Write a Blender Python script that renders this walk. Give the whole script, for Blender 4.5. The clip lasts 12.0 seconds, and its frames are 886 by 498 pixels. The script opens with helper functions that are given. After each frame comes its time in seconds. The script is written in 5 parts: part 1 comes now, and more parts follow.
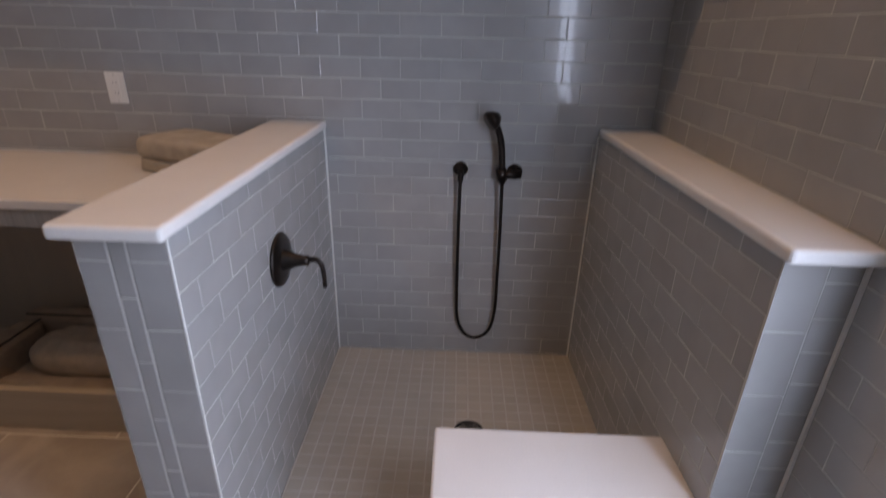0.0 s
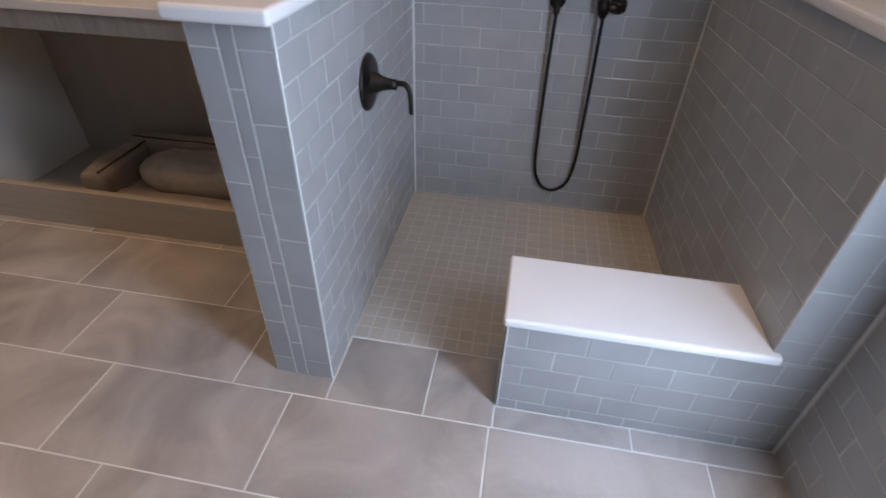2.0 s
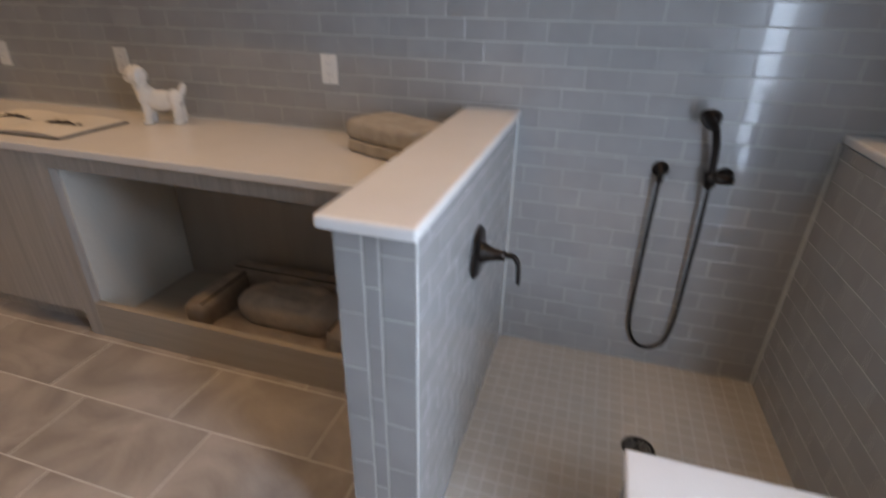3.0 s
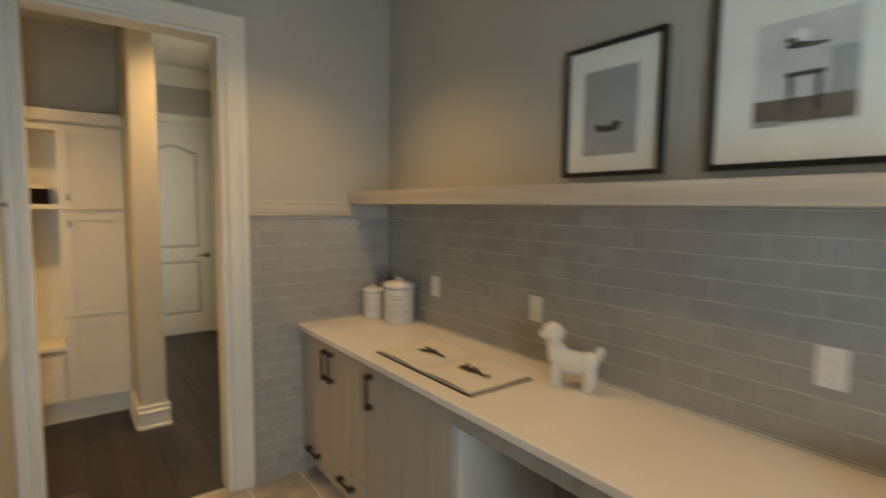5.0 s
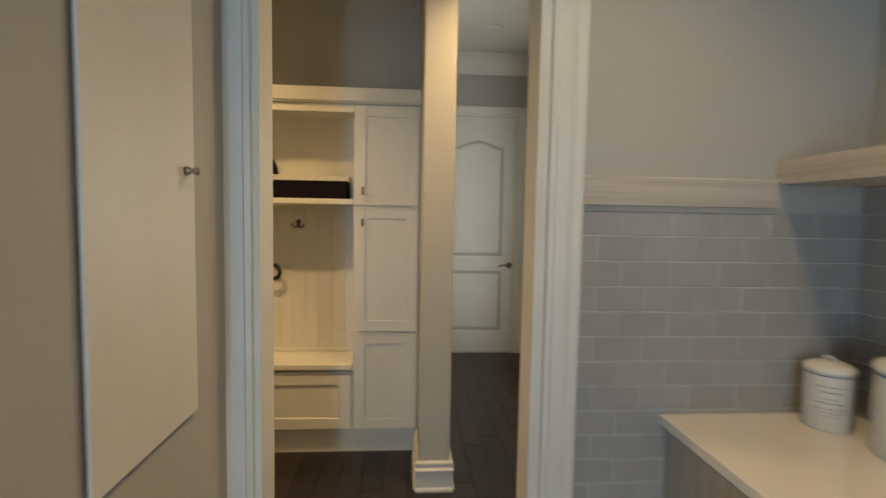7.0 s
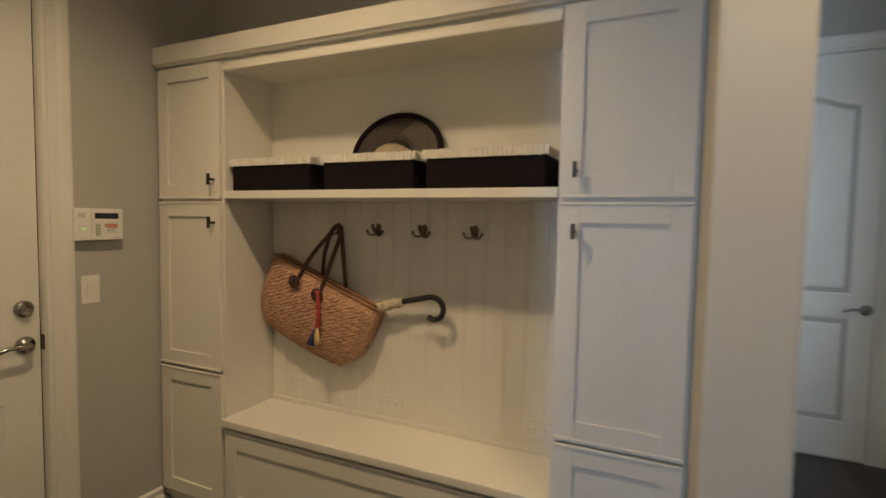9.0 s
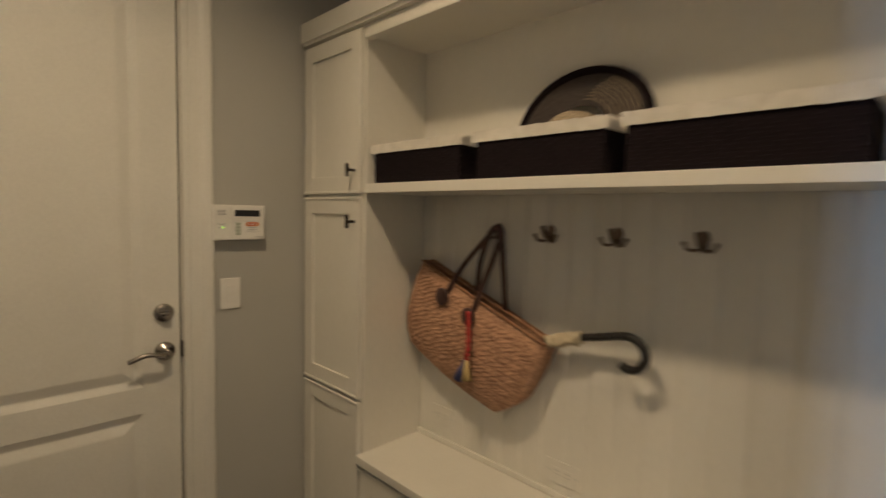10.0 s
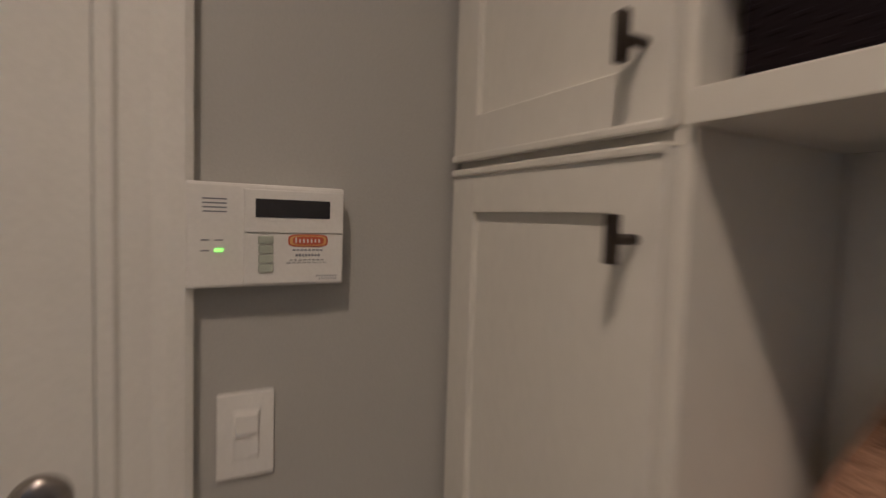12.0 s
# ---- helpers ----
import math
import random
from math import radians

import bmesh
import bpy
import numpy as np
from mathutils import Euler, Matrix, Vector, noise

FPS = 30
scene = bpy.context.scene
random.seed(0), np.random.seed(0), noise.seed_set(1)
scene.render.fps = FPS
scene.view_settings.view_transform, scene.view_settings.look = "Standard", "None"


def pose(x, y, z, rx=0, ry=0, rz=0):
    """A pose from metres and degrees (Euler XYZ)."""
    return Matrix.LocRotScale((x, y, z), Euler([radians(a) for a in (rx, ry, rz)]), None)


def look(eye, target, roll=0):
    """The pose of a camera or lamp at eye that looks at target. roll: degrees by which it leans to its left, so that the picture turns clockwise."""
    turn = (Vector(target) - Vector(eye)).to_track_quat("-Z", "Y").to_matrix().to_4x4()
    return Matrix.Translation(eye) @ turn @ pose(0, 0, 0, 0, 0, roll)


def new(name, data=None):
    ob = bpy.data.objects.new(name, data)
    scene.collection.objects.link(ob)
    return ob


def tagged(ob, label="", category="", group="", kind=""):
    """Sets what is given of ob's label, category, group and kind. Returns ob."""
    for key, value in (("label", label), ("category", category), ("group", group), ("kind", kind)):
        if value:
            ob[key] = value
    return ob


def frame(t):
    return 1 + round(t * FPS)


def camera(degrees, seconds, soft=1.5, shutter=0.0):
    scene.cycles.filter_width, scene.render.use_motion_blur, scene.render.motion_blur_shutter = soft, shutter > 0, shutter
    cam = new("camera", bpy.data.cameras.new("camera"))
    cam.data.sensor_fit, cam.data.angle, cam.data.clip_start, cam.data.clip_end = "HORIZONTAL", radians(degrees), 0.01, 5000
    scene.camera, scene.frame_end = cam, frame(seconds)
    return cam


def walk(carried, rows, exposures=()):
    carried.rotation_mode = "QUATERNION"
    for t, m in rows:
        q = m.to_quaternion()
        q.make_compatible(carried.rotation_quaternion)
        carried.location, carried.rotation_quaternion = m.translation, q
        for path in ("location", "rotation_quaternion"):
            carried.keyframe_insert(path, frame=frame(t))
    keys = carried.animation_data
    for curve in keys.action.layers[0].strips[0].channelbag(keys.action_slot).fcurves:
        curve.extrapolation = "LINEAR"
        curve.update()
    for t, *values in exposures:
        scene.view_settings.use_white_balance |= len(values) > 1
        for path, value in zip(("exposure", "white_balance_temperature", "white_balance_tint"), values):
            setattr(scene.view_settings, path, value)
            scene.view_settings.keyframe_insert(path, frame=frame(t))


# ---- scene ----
cam = camera(83.1, 12.0, soft=1.4, shutter=0.65)
PATH = [
    (0, (0.53, -2.008, 1.397), (0.486, -0.173, 0.603), 1.4),
    (0.5, (0.529, -2.022, 1.336), (0.441, -0.273, 0.371), 1.5),
    (1, (0.529, -2.054, 1.293), (0.393, -0.398, 0.18), 1.6),
    (1.5, (0.521, -2.093, 1.263), (0.332, -0.505, 0.063), 1.4),
    (2, (0.478, -2.083, 1.279), (0.226, -0.519, 0.058), 1.7),
    (2.5, (0.402, -2.024, 1.359), (0.047, -0.401, 0.245), 1.8),
    (2.7, (0.357, -2.005, 1.397), (-0.051, -0.336, 0.374), 1.6),
    (4.3, (-0.045, -1.812, 1.574), (-1.237, -0.276, 1.157), 0.2),
    (4.5, (-0.119, -1.769, 1.59), (-1.438, -0.303, 1.259), 0.4),
    (5, (-0.377, -1.705, 1.611), (-1.966, -0.501, 1.441), 0.6),
    (5.5, (-0.749, -1.687, 1.621), (-2.516, -0.758, 1.489), 1.0),
    (6, (-1.107, -1.587, 1.561), (-2.962, -0.852, 1.425), 1.1),
    (6.5, (-1.42, -1.492, 1.533), (-3.356, -1.006, 1.396), 0.9),
    (7, (-1.769, -1.414, 1.512), (-3.759, -1.266, 1.375), 1.0),
    (7.2, (-1.912, -1.379, 1.511), (-3.907, -1.338, 1.375), 1.0),
    (8.8, (-3.117, -1.372, 1.485), (-4.973, -2.11, 1.377), 1.0),
    (8.9, (-3.186, -1.387, 1.484), (-5.02, -2.177, 1.381), 1.1),
    (9, (-3.249, -1.398, 1.484), (-5.064, -2.23, 1.37), 1.0),
    (9.5, (-3.552, -1.493, 1.495), (-5.201, -2.617, 1.366), 1.0),
    (10, (-3.764, -1.685, 1.496), (-5.17, -3.101, 1.353), 1.3),
    (10.2, (-3.845, -1.815, 1.493), (-5.166, -3.308, 1.340), 1.3),
    (10.5, (-3.986, -1.979, 1.486), (-5.2, -3.561, 1.339), 1.7),
    (11, (-4.179, -2.26, 1.458), (-5.233, -3.954, 1.32), 1.6),
    (11.5, (-4.332, -2.543, 1.469), (-5.31, -4.281, 1.325), 1.4),
    (12, (-4.436, -2.905, 1.471), (-5.407, -4.649, 1.353), 1.8),
]
EXPO = [(0.0, -0.25, 9300, 34), (1.0, 0.05, 8400, 28), (2.7, 0.07, 8700, 26), (4.4, 0.11, 11800, 17), (6.2, 0.20, 9600, 8), (7.2, 0.20, 8000, 8),
        (8.8, 0.11, 6600, 10), (9.6, 0.06, 6100, 10), (10.6, -0.12, 6000, 12), (11.5, -0.13, 5450, 16), (12.0, -0.14, 5200, 22)]
walk(cam, [(t, look(e, a, r)) for t, e, a, r in PATH], EXPO)

# ---- world, sun, lamps ----
world = bpy.data.worlds.new("sky")
scene.world = world
world.use_nodes = True
wn = world.node_tree.nodes
sky = wn.new("ShaderNodeTexSky")
sky.sky_type, sky.sun_disc = "NISHITA", False
sky.sun_elevation, sky.sun_rotation = radians(48), radians(265)
world.node_tree.links.new(sky.outputs[0], wn["Background"].inputs[0])
wn["Background"].inputs[1].default_value = 0.1
sun = new("sun", bpy.data.lights.new("sun", "SUN"))
sun.data.energy, sun.data.angle, sun.data.color = 2.0, radians(0.6), (1, 0.96, 0.9)
sun.matrix_world = look((-8, 0.7, 9), (0, 0, 0))

DAY = new("daylight_door", bpy.data.lights.new("daylight_door", "AREA"))
DAY.data.shape, DAY.data.size, DAY.data.size_y = "RECTANGLE", 0.33, 1.8
DAY.data.energy, DAY.data.color = 45, (0.38, 0.64, 1.0)
DAY.matrix_world = look((1.305, -1.82, 1.28), (0.3, -1.53, 1.23))

CEIL, HALL_CEIL = 2.93, 3.2
# Fill for the hall, set in an opening added out of view.
HALL_DAY = new("daylight_hall", bpy.data.lights.new("daylight_hall", "AREA"))
HALL_DAY.data.shape, HALL_DAY.data.size, HALL_DAY.data.size_y = "RECTANGLE", 1.0, 1.4
HALL_DAY.data.energy, HALL_DAY.data.color = 14, (0.80, 0.90, 1.0)
HALL_DAY.matrix_world = look((-5.7, 0.13, 1.6), (-5.7, -1.0, 1.5))
# Lamps at (-0.6, -2.9) and (-4.0, -0.9) are assumed, added as fill.
DOWNLIGHTS = [(-2.5, -0.8, CEIL, 43, 112), (-0.9, -1.25, CEIL, 33, 112), (0.55, -0.75, CEIL, 32, 112), (-0.6, -2.9, CEIL, 10, 112),
              (-3.96, -2.58, CEIL, 84, 142), (-4.0, -0.9, CEIL, 66, 142)]
for lx, ly, lz, watts, cone in DOWNLIGHTS:
    lamp = new("downlight_lamp", bpy.data.lights.new("downlight_lamp", "SPOT"))
    lamp.data.energy, lamp.data.color, lamp.data.shadow_soft_size = watts, (1.0, 0.72, 0.41), 0.07
    lamp.data.spot_size, lamp.data.spot_blend = radians(cone), 0.85
    lamp.location = (lx, ly, lz - 0.03)


# ---- materials ----
def material(name, c1, c2=None, scale=4.0, rough=0.5, metal=0.0, bump=0.0, fine=60.0, stretch=(1, 1, 1), vary=0.0, coat=0.0,
             rough2=None, contrast=(0.35, 0.65), spec=0.5, swirl=0.0):
    """A surface with broad mottling, fine grain, and a little change from piece to piece."""
    m = bpy.data.materials.new(name)
    m.use_nodes = True
    n, l = m.node_tree.nodes, m.node_tree.links
    b = n["Principled BSDF"]
    c2 = c2 or tuple(v * 0.9 for v in c1)
    tc = n.new("ShaderNodeTexCoord")
    mp = n.new("ShaderNodeMapping")
    mp.inputs["Scale"].default_value = stretch
    l.new(tc.outputs["Object"], mp.inputs[0])
    vec = mp.outputs[0]
    if vary:
        info = n.new("ShaderNodeObjectInfo")
        off = n.new("ShaderNodeVectorMath")
        off.operation = "MULTIPLY_ADD"
        off.inputs[1].default_value = (37, 23, 51)
        comb = n.new("ShaderNodeCombineXYZ")
        for i in range(3):
            l.new(info.outputs["Random"], comb.inputs[i])
        l.new(comb.outputs[0], off.inputs[0])
        l.new(vec, off.inputs[2])
        vec = off.outputs[0]
    big = n.new("ShaderNodeTexNoise")
    big.inputs["Scale"].default_value, big.inputs["Detail"].default_value = scale, 5
    big.inputs["Distortion"].default_value = swirl
    l.new(vec, big.inputs["Vector"])
    small = n.new("ShaderNodeTexNoise")
    small.inputs["Scale"].default_value, small.inputs["Detail"].default_value = fine, 3
    l.new(vec, small.inputs["Vector"])
    ramp = n.new("ShaderNodeValToRGB")
    ramp.color_ramp.elements[0].position, ramp.color_ramp.elements[1].position = contrast
    ramp.color_ramp.elements[0].color, ramp.color_ramp.elements[1].color = (*c1, 1), (*c2, 1)
    l.new(big.outputs[0], ramp.inputs[0])
    mix = n.new("ShaderNodeMix")
    mix.data_type, mix.blend_type = "RGBA", "MULTIPLY"
    mix.inputs[0].default_value = 0.12
    l.new(ramp.outputs[0], mix.inputs[6])
    l.new(small.outputs[0], mix.inputs[7])
    col = mix.outputs[2]
    if vary:
        hsv = n.new("ShaderNodeHueSaturation")
        rng = n.new("ShaderNodeMapRange")
        rng.inputs[3].default_value, rng.inputs[4].default_value = 1 - vary, 1 + vary
        l.new(info.outputs["Random"], rng.inputs[0])
        l.new(rng.outputs[0], hsv.inputs["Value"])
        l.new(col, hsv.inputs["Color"])
        col = hsv.outputs[0]
    l.new(col, b.inputs["Base Color"])
    rr = n.new("ShaderNodeMapRange")
    rr.inputs[3].default_value, rr.inputs[4].default_value = rough, rough2 if rough2 is not None else min(1, rough + 0.12)
    l.new(small.outputs[0], rr.inputs[0])
    l.new(rr.outputs[0], b.inputs["Roughness"])
    b.inputs["Metallic"].default_value = metal
    b.inputs["Coat Weight"].default_value = coat
    b.inputs["Specular IOR Level"].default_value = spec
    if bump:
        bp = n.new("ShaderNodeBump")
        bp.inputs["Strength"].default_value, bp.inputs["Distance"].default_value = bump, 0.002
        l.new(small.outputs[0], bp.inputs["Height"])
        l.new(bp.outputs[0], b.inputs["Normal"])
    return m


def glass_material(name, tint=(1, 1, 1), rough=0.02):
    m = bpy.data.materials.new(name)
    m.use_nodes = True
    b = m.node_tree.nodes["Principled BSDF"]
    b.inputs["Base Color"].default_value = (*tint, 1)
    b.inputs["Roughness"].default_value = rough
    b.inputs["Transmission Weight"].default_value = 1
    return m


def glow_material(name, colour, strength):
    m = bpy.data.materials.new(name)
    m.use_nodes = True
    b = m.node_tree.nodes["Principled BSDF"]
    b.inputs["Base Color"].default_value = (*colour, 1)
    b.inputs["Emission Color"].default_value = (*colour, 1)
    b.inputs["Emission Strength"].default_value = strength
    return m


M = {}
M["paint"] = material("grey_green_wall_paint", (0.464, 0.461, 0.438), (0.440, 0.437, 0.414), 1.5, 0.62, bump=0.12, fine=260)
# The wall end between lockers and hall is set paler than other walls.
M["stub_pale"] = material("pale_stub_wall", (0.55, 0.53, 0.475), (0.52, 0.50, 0.445), 1.5, 0.6, bump=0.12, fine=260)
M["ceiling"] = material("ceiling_paint", (0.72, 0.71, 0.67), (0.68, 0.67, 0.63), 1.5, 0.8, bump=0.15, fine=200)
M["trim"] = material("white_trim_paint", (0.76, 0.75, 0.71), (0.71, 0.70, 0.66), 3, 0.35, bump=0.04, fine=120)
M["white"] = material("cream_cabinet_paint", (0.77, 0.75, 0.69), (0.73, 0.71, 0.65), 3, 0.38, bump=0.04, fine=150, stretch=(1, 1, 0.25))
M["tile"] = material("grey_glazed_tile", (0.375, 0.372, 0.368), (0.335, 0.332, 0.328), 5, 0.13, bump=0.03, fine=14, vary=0.035, coat=0.3, rough2=0.32)
M["grout"] = material("pale_grout", (0.74, 0.74, 0.72), (0.66, 0.66, 0.64), 8, 0.9, bump=0.3, fine=300)
M["wall_grout"] = material("grey_wall_grout", (0.56, 0.55, 0.53), (0.48, 0.47, 0.45), 8, 0.85, bump=0.2, fine=300)
M["mosaic"] = material("beige_grey_mosaic_tile", (0.45, 0.415, 0.365), (0.41, 0.38, 0.335), 6, 0.42, bump=0.06, fine=90, vary=0.025)
M["floor"] = material("taupe_stone_look_tile", (0.47, 0.43, 0.405), (0.29, 0.26, 0.243), 2.4, 0.34, bump=0.06, fine=70, vary=0.05, contrast=(0.32, 0.68), swirl=1.6)
M["quartz"] = material("white_quartz", (0.80, 0.78, 0.76), (0.77, 0.75, 0.73), 6, 0.16, fine=220, rough2=0.24)
M["wood_dark"] = material("espresso_floor_plank", (0.032, 0.022, 0.021), (0.017, 0.012, 0.012), 6, 0.28, bump=0.10, fine=30, stretch=(1, 9, 1), vary=0.3, rough2=0.45)
M["wood_pale"] = material("whitewashed_oak", (0.56, 0.52, 0.47), (0.44, 0.405, 0.365), 7, 0.5, bump=0.15, fine=55, stretch=(0.25, 8, 8))
M["wood_pale_y"] = material("whitewashed_oak_cross", (0.56, 0.52, 0.47), (0.44, 0.405, 0.365), 7, 0.5, bump=0.15, fine=55, stretch=(8, 0.25, 8))
M["wood_grey"] = material("grey_wood_laminate", (0.50, 0.465, 0.43), (0.37, 0.34, 0.31), 9, 0.45, bump=0.12, fine=60, stretch=(8, 8, 0.22), contrast=(0.3, 0.7))
M["wood_grey_x"] = material("grey_wood_laminate_flat", (0.46, 0.41, 0.35), (0.40, 0.355, 0.30), 9, 0.45, bump=0.12, fine=60, stretch=(0.22, 8, 8), contrast=(0.3, 0.7))
M["nook_board"] = material("taupe_laminate_board", (0.43, 0.38, 0.335), (0.40, 0.35, 0.305), 4, 0.5, bump=0.08, fine=80, stretch=(3, 3, 0.5))
M["bronze"] = material("oil_rubbed_bronze", (0.035, 0.026, 0.023), (0.020, 0.016, 0.014), 20, 0.3, metal=0.8, fine=150)
M["handle"] = material("dark_bronze_pull", (0.10, 0.085, 0.075), (0.06, 0.05, 0.045), 20, 0.35, metal=0.9, fine=150)
M["hook"] = material("antique_bronze_hook", (0.20, 0.155, 0.125), (0.14, 0.105, 0.085), 20, 0.35, metal=0.85, fine=150)
M["nickel"] = material("brushed_nickel", (0.42, 0.39, 0.365), (0.34, 0.315, 0.295), 20, 0.17, metal=1.0, fine=180, stretch=(1, 1, 6))
M["plastic"] = material("white_plastic", (0.80, 0.79, 0.76), (0.76, 0.75, 0.72), 10, 0.35, fine=200)
M["plastic_grey"] = material("grey_plastic_key", (0.50, 0.52, 0.50), (0.44, 0.46, 0.44), 10, 0.4, fine=200)
M["screen"] = material("dark_lcd", (0.035, 0.035, 0.04), (0.025, 0.025, 0.03), 10, 0.15, fine=100)
M["ink"] = material("grey_ink", (0.22, 0.23, 0.27), (0.18, 0.19, 0.22), 10, 0.7)
M["blue_ink"] = material("blue_enamel_line", (0.20, 0.27, 0.42), (0.16, 0.22, 0.36), 10, 0.3)
M["red_label"] = material("red_orange_label", (0.55, 0.12, 0.06), (0.48, 0.10, 0.05), 10, 0.5)
M["straw_gold"] = material("gold_badge_line", (0.75, 0.45, 0.16), (0.65, 0.38, 0.12), 10, 0.5)
M["key_green"] = material("pale_green_rubber_key", (0.46, 0.50, 0.43), (0.40, 0.44, 0.37), 10, 0.5, fine=200)
M["led"] = glow_material("green_led", (0.35, 1.0, 0.1), 1.6)
M["lens"] = glow_material("downlight_lens", (1.0, 0.85, 0.62), 12.0)
M["black"] = material("black_frame_wood", (0.018, 0.015, 0.013), (0.012, 0.010, 0.009), 10, 0.35, fine=120)
M["mat_board"] = material("ivory_mat_board", (0.72, 0.70, 0.64), (0.69, 0.67, 0.61), 8, 0.8, fine=300)
M["photo_grey"] = material("grey_photograph", (0.33, 0.33, 0.32), (0.25, 0.25, 0.245), 3, 0.6, fine=60)
M["photo_dark"] = material("dark_photograph_tone", (0.055, 0.045, 0.04), (0.03, 0.026, 0.024), 8, 0.6)
M["photo_brown"] = material("brown_photograph_tone", (0.16, 0.12, 0.095), (0.10, 0.075, 0.06), 10, 0.6)
M["photo_tan"] = material("tan_photograph_tone", (0.42, 0.35, 0.30), (0.34, 0.28, 0.24), 8, 0.6)
M["piping"] = material("dark_piping_cord", (0.07, 0.055, 0.048), (0.045, 0.036, 0.032), 30, 0.8, bump=0.4, fine=300)
M["photo_light"] = material("pale_photograph_tone", (0.55, 0.54, 0.52), (0.46, 0.45, 0.43), 6, 0.6)
M["photo_green"] = material("olive_photograph_tone", (0.14, 0.14, 0.08), (0.09, 0.09, 0.05), 10, 0.6)
M["pane"] = glass_material("clear_glass")
M["ceramic"] = material("white_ceramic", (0.80, 0.79, 0.76), (0.76, 0.75, 0.72), 8, 0.12, fine=100, coat=0.5)
M["enamel"] = material("white_enamel", (0.78, 0.78, 0.76), (0.74, 0.74, 0.72), 8, 0.2, fine=100)
M["towel"] = material("oatmeal_terry_cloth", (0.47, 0.42, 0.355), (0.38, 0.335, 0.28), 16, 0.95, bump=0.9, fine=420)
M["plush"] = material("grey_brown_plush", (0.48, 0.40, 0.335), (0.37, 0.305, 0.255), 14, 0.95, bump=0.9, fine=300)
M["plush_pale"] = material("pale_taupe_plush", (0.56, 0.48, 0.41), (0.45, 0.385, 0.33), 18, 0.95, bump=0.9, fine=300)
M["rattan_dark"] = material("dark_brown_weave", (0.010, 0.0055, 0.008), (0.007, 0.004, 0.006), 30, 0.85, spec=0.2, bump=0.3, fine=120, stretch=(1, 1, 3))
M["liner"] = material("white_cotton_liner", (0.74, 0.71, 0.65), (0.64, 0.61, 0.55), 30, 0.9, bump=0.6, fine=260)
M["seagrass"] = material("woven_seagrass", (0.58, 0.345, 0.215), (0.25, 0.13, 0.08), 42, 0.75, bump=0.9, fine=190, stretch=(1, 0.8, 2.0), contrast=(0.36, 0.72), swirl=1.2)
M["seagrass_edge"] = material("brown_bag_binding", (0.34, 0.18, 0.10), (0.22, 0.11, 0.06), 30, 0.8, bump=0.6, fine=200)
M["leather"] = material("dark_brown_leather", (0.075, 0.032, 0.028), (0.042, 0.019, 0.017), 20, 0.42, bump=0.3, fine=180)
M["cloth_red"] = material("red_cord", (0.50, 0.05, 0.04), (0.38, 0.03, 0.03), 40, 0.8, bump=0.5, fine=200)
M["cloth_blue"] = material("navy_tassel", (0.06, 0.07, 0.19), (0.04, 0.05, 0.13), 60, 0.9, bump=0.6, fine=300, stretch=(1, 1, 0.2))
M["cloth_yellow"] = material("straw_tassel", (0.60, 0.45, 0.20), (0.50, 0.37, 0.16), 60, 0.9, bump=0.6, fine=300, stretch=(1, 1, 0.2))
M["cloth_cream"] = material("cream_ruffled_cloth", (0.62, 0.55, 0.40), (0.50, 0.43, 0.30), 40, 0.9, bump=0.6, fine=200)
M["gloss_black"] = material("gloss_black_handle", (0.012, 0.011, 0.012), (0.008, 0.008, 0.009), 10, 0.18, coat=0.5)
M["straw"] = material("natural_straw", (0.42, 0.35, 0.25), (0.25, 0.20, 0.14), 60, 0.8, bump=0.8, fine=160, stretch=(1, 1, 4))
M["straw_grey"] = material("grey_straw_brim", (0.060, 0.048, 0.045), (0.036, 0.029, 0.028), 60, 0.8, bump=0.8, fine=160, stretch=(1, 1, 4))
M["paper"] = material("book_paper", (0.72, 0.69, 0.64), (0.68, 0.65, 0.60), 6, 0.7, fine=200)
M["page_edge"] = material("page_block_edge", (0.55, 0.52, 0.48), (0.34, 0.32, 0.30), 120, 0.8, stretch=(0.1, 0.1, 9), fine=300)
M["metal_vent"] = material("painted_vent", (0.60, 0.60, 0.57), (0.55, 0.55, 0.52), 6, 0.5)
M["ground"] = material("outdoor_paving", (0.32, 0.31, 0.29), (0.24, 0.235, 0.22), 3, 0.9, bump=0.5, fine=60)
# Near-black filler for gaps and hollows that are dark with shade.
M["rubber"] = material("dark_gap_filler", (0.02, 0.018, 0.017), (0.015, 0.013, 0.012), 10, 0.8)


# ---- mesh helpers ----
def add_box(bm, x0, x1, y0, y1, z0, z1, bevel=0.0, segments=2):
    made = bmesh.ops.create_cube(bm, size=1.0, matrix=Matrix.LocRotScale(
        ((x0 + x1) / 2, (y0 + y1) / 2, (z0 + z1) / 2), None, (abs(x1 - x0), abs(y1 - y0), abs(z1 - z0))))
    if bevel:
        edges = list({e for v in made["verts"] for e in v.link_edges})
        bmesh.ops.bevel(bm, geom=edges, offset=bevel, segments=segments, affect="EDGES", profile=0.6)
    return bm


def box(x0, x1, y0, y1, z0, z1, bevel=0.0, segments=2):
    return add_box(bmesh.new(), x0, x1, y0, y1, z0, z1, bevel, segments)


def finish(name, bm, mat, smooth=False):
    bmesh.ops.recalc_face_normals(bm, faces=bm.faces)
    me = bpy.data.meshes.new(name)
    bm.to_mesh(me)
    bm.free()
    me.materials.append(mat)
    if smooth:
        me.polygons.foreach_set("use_smooth", [True] * len(me.polygons))
    return me


def base(name, x, y, z):
    ob = new(name)
    ob.empty_display_size = 0.05
    ob.location = (x, y, z)
    return ob


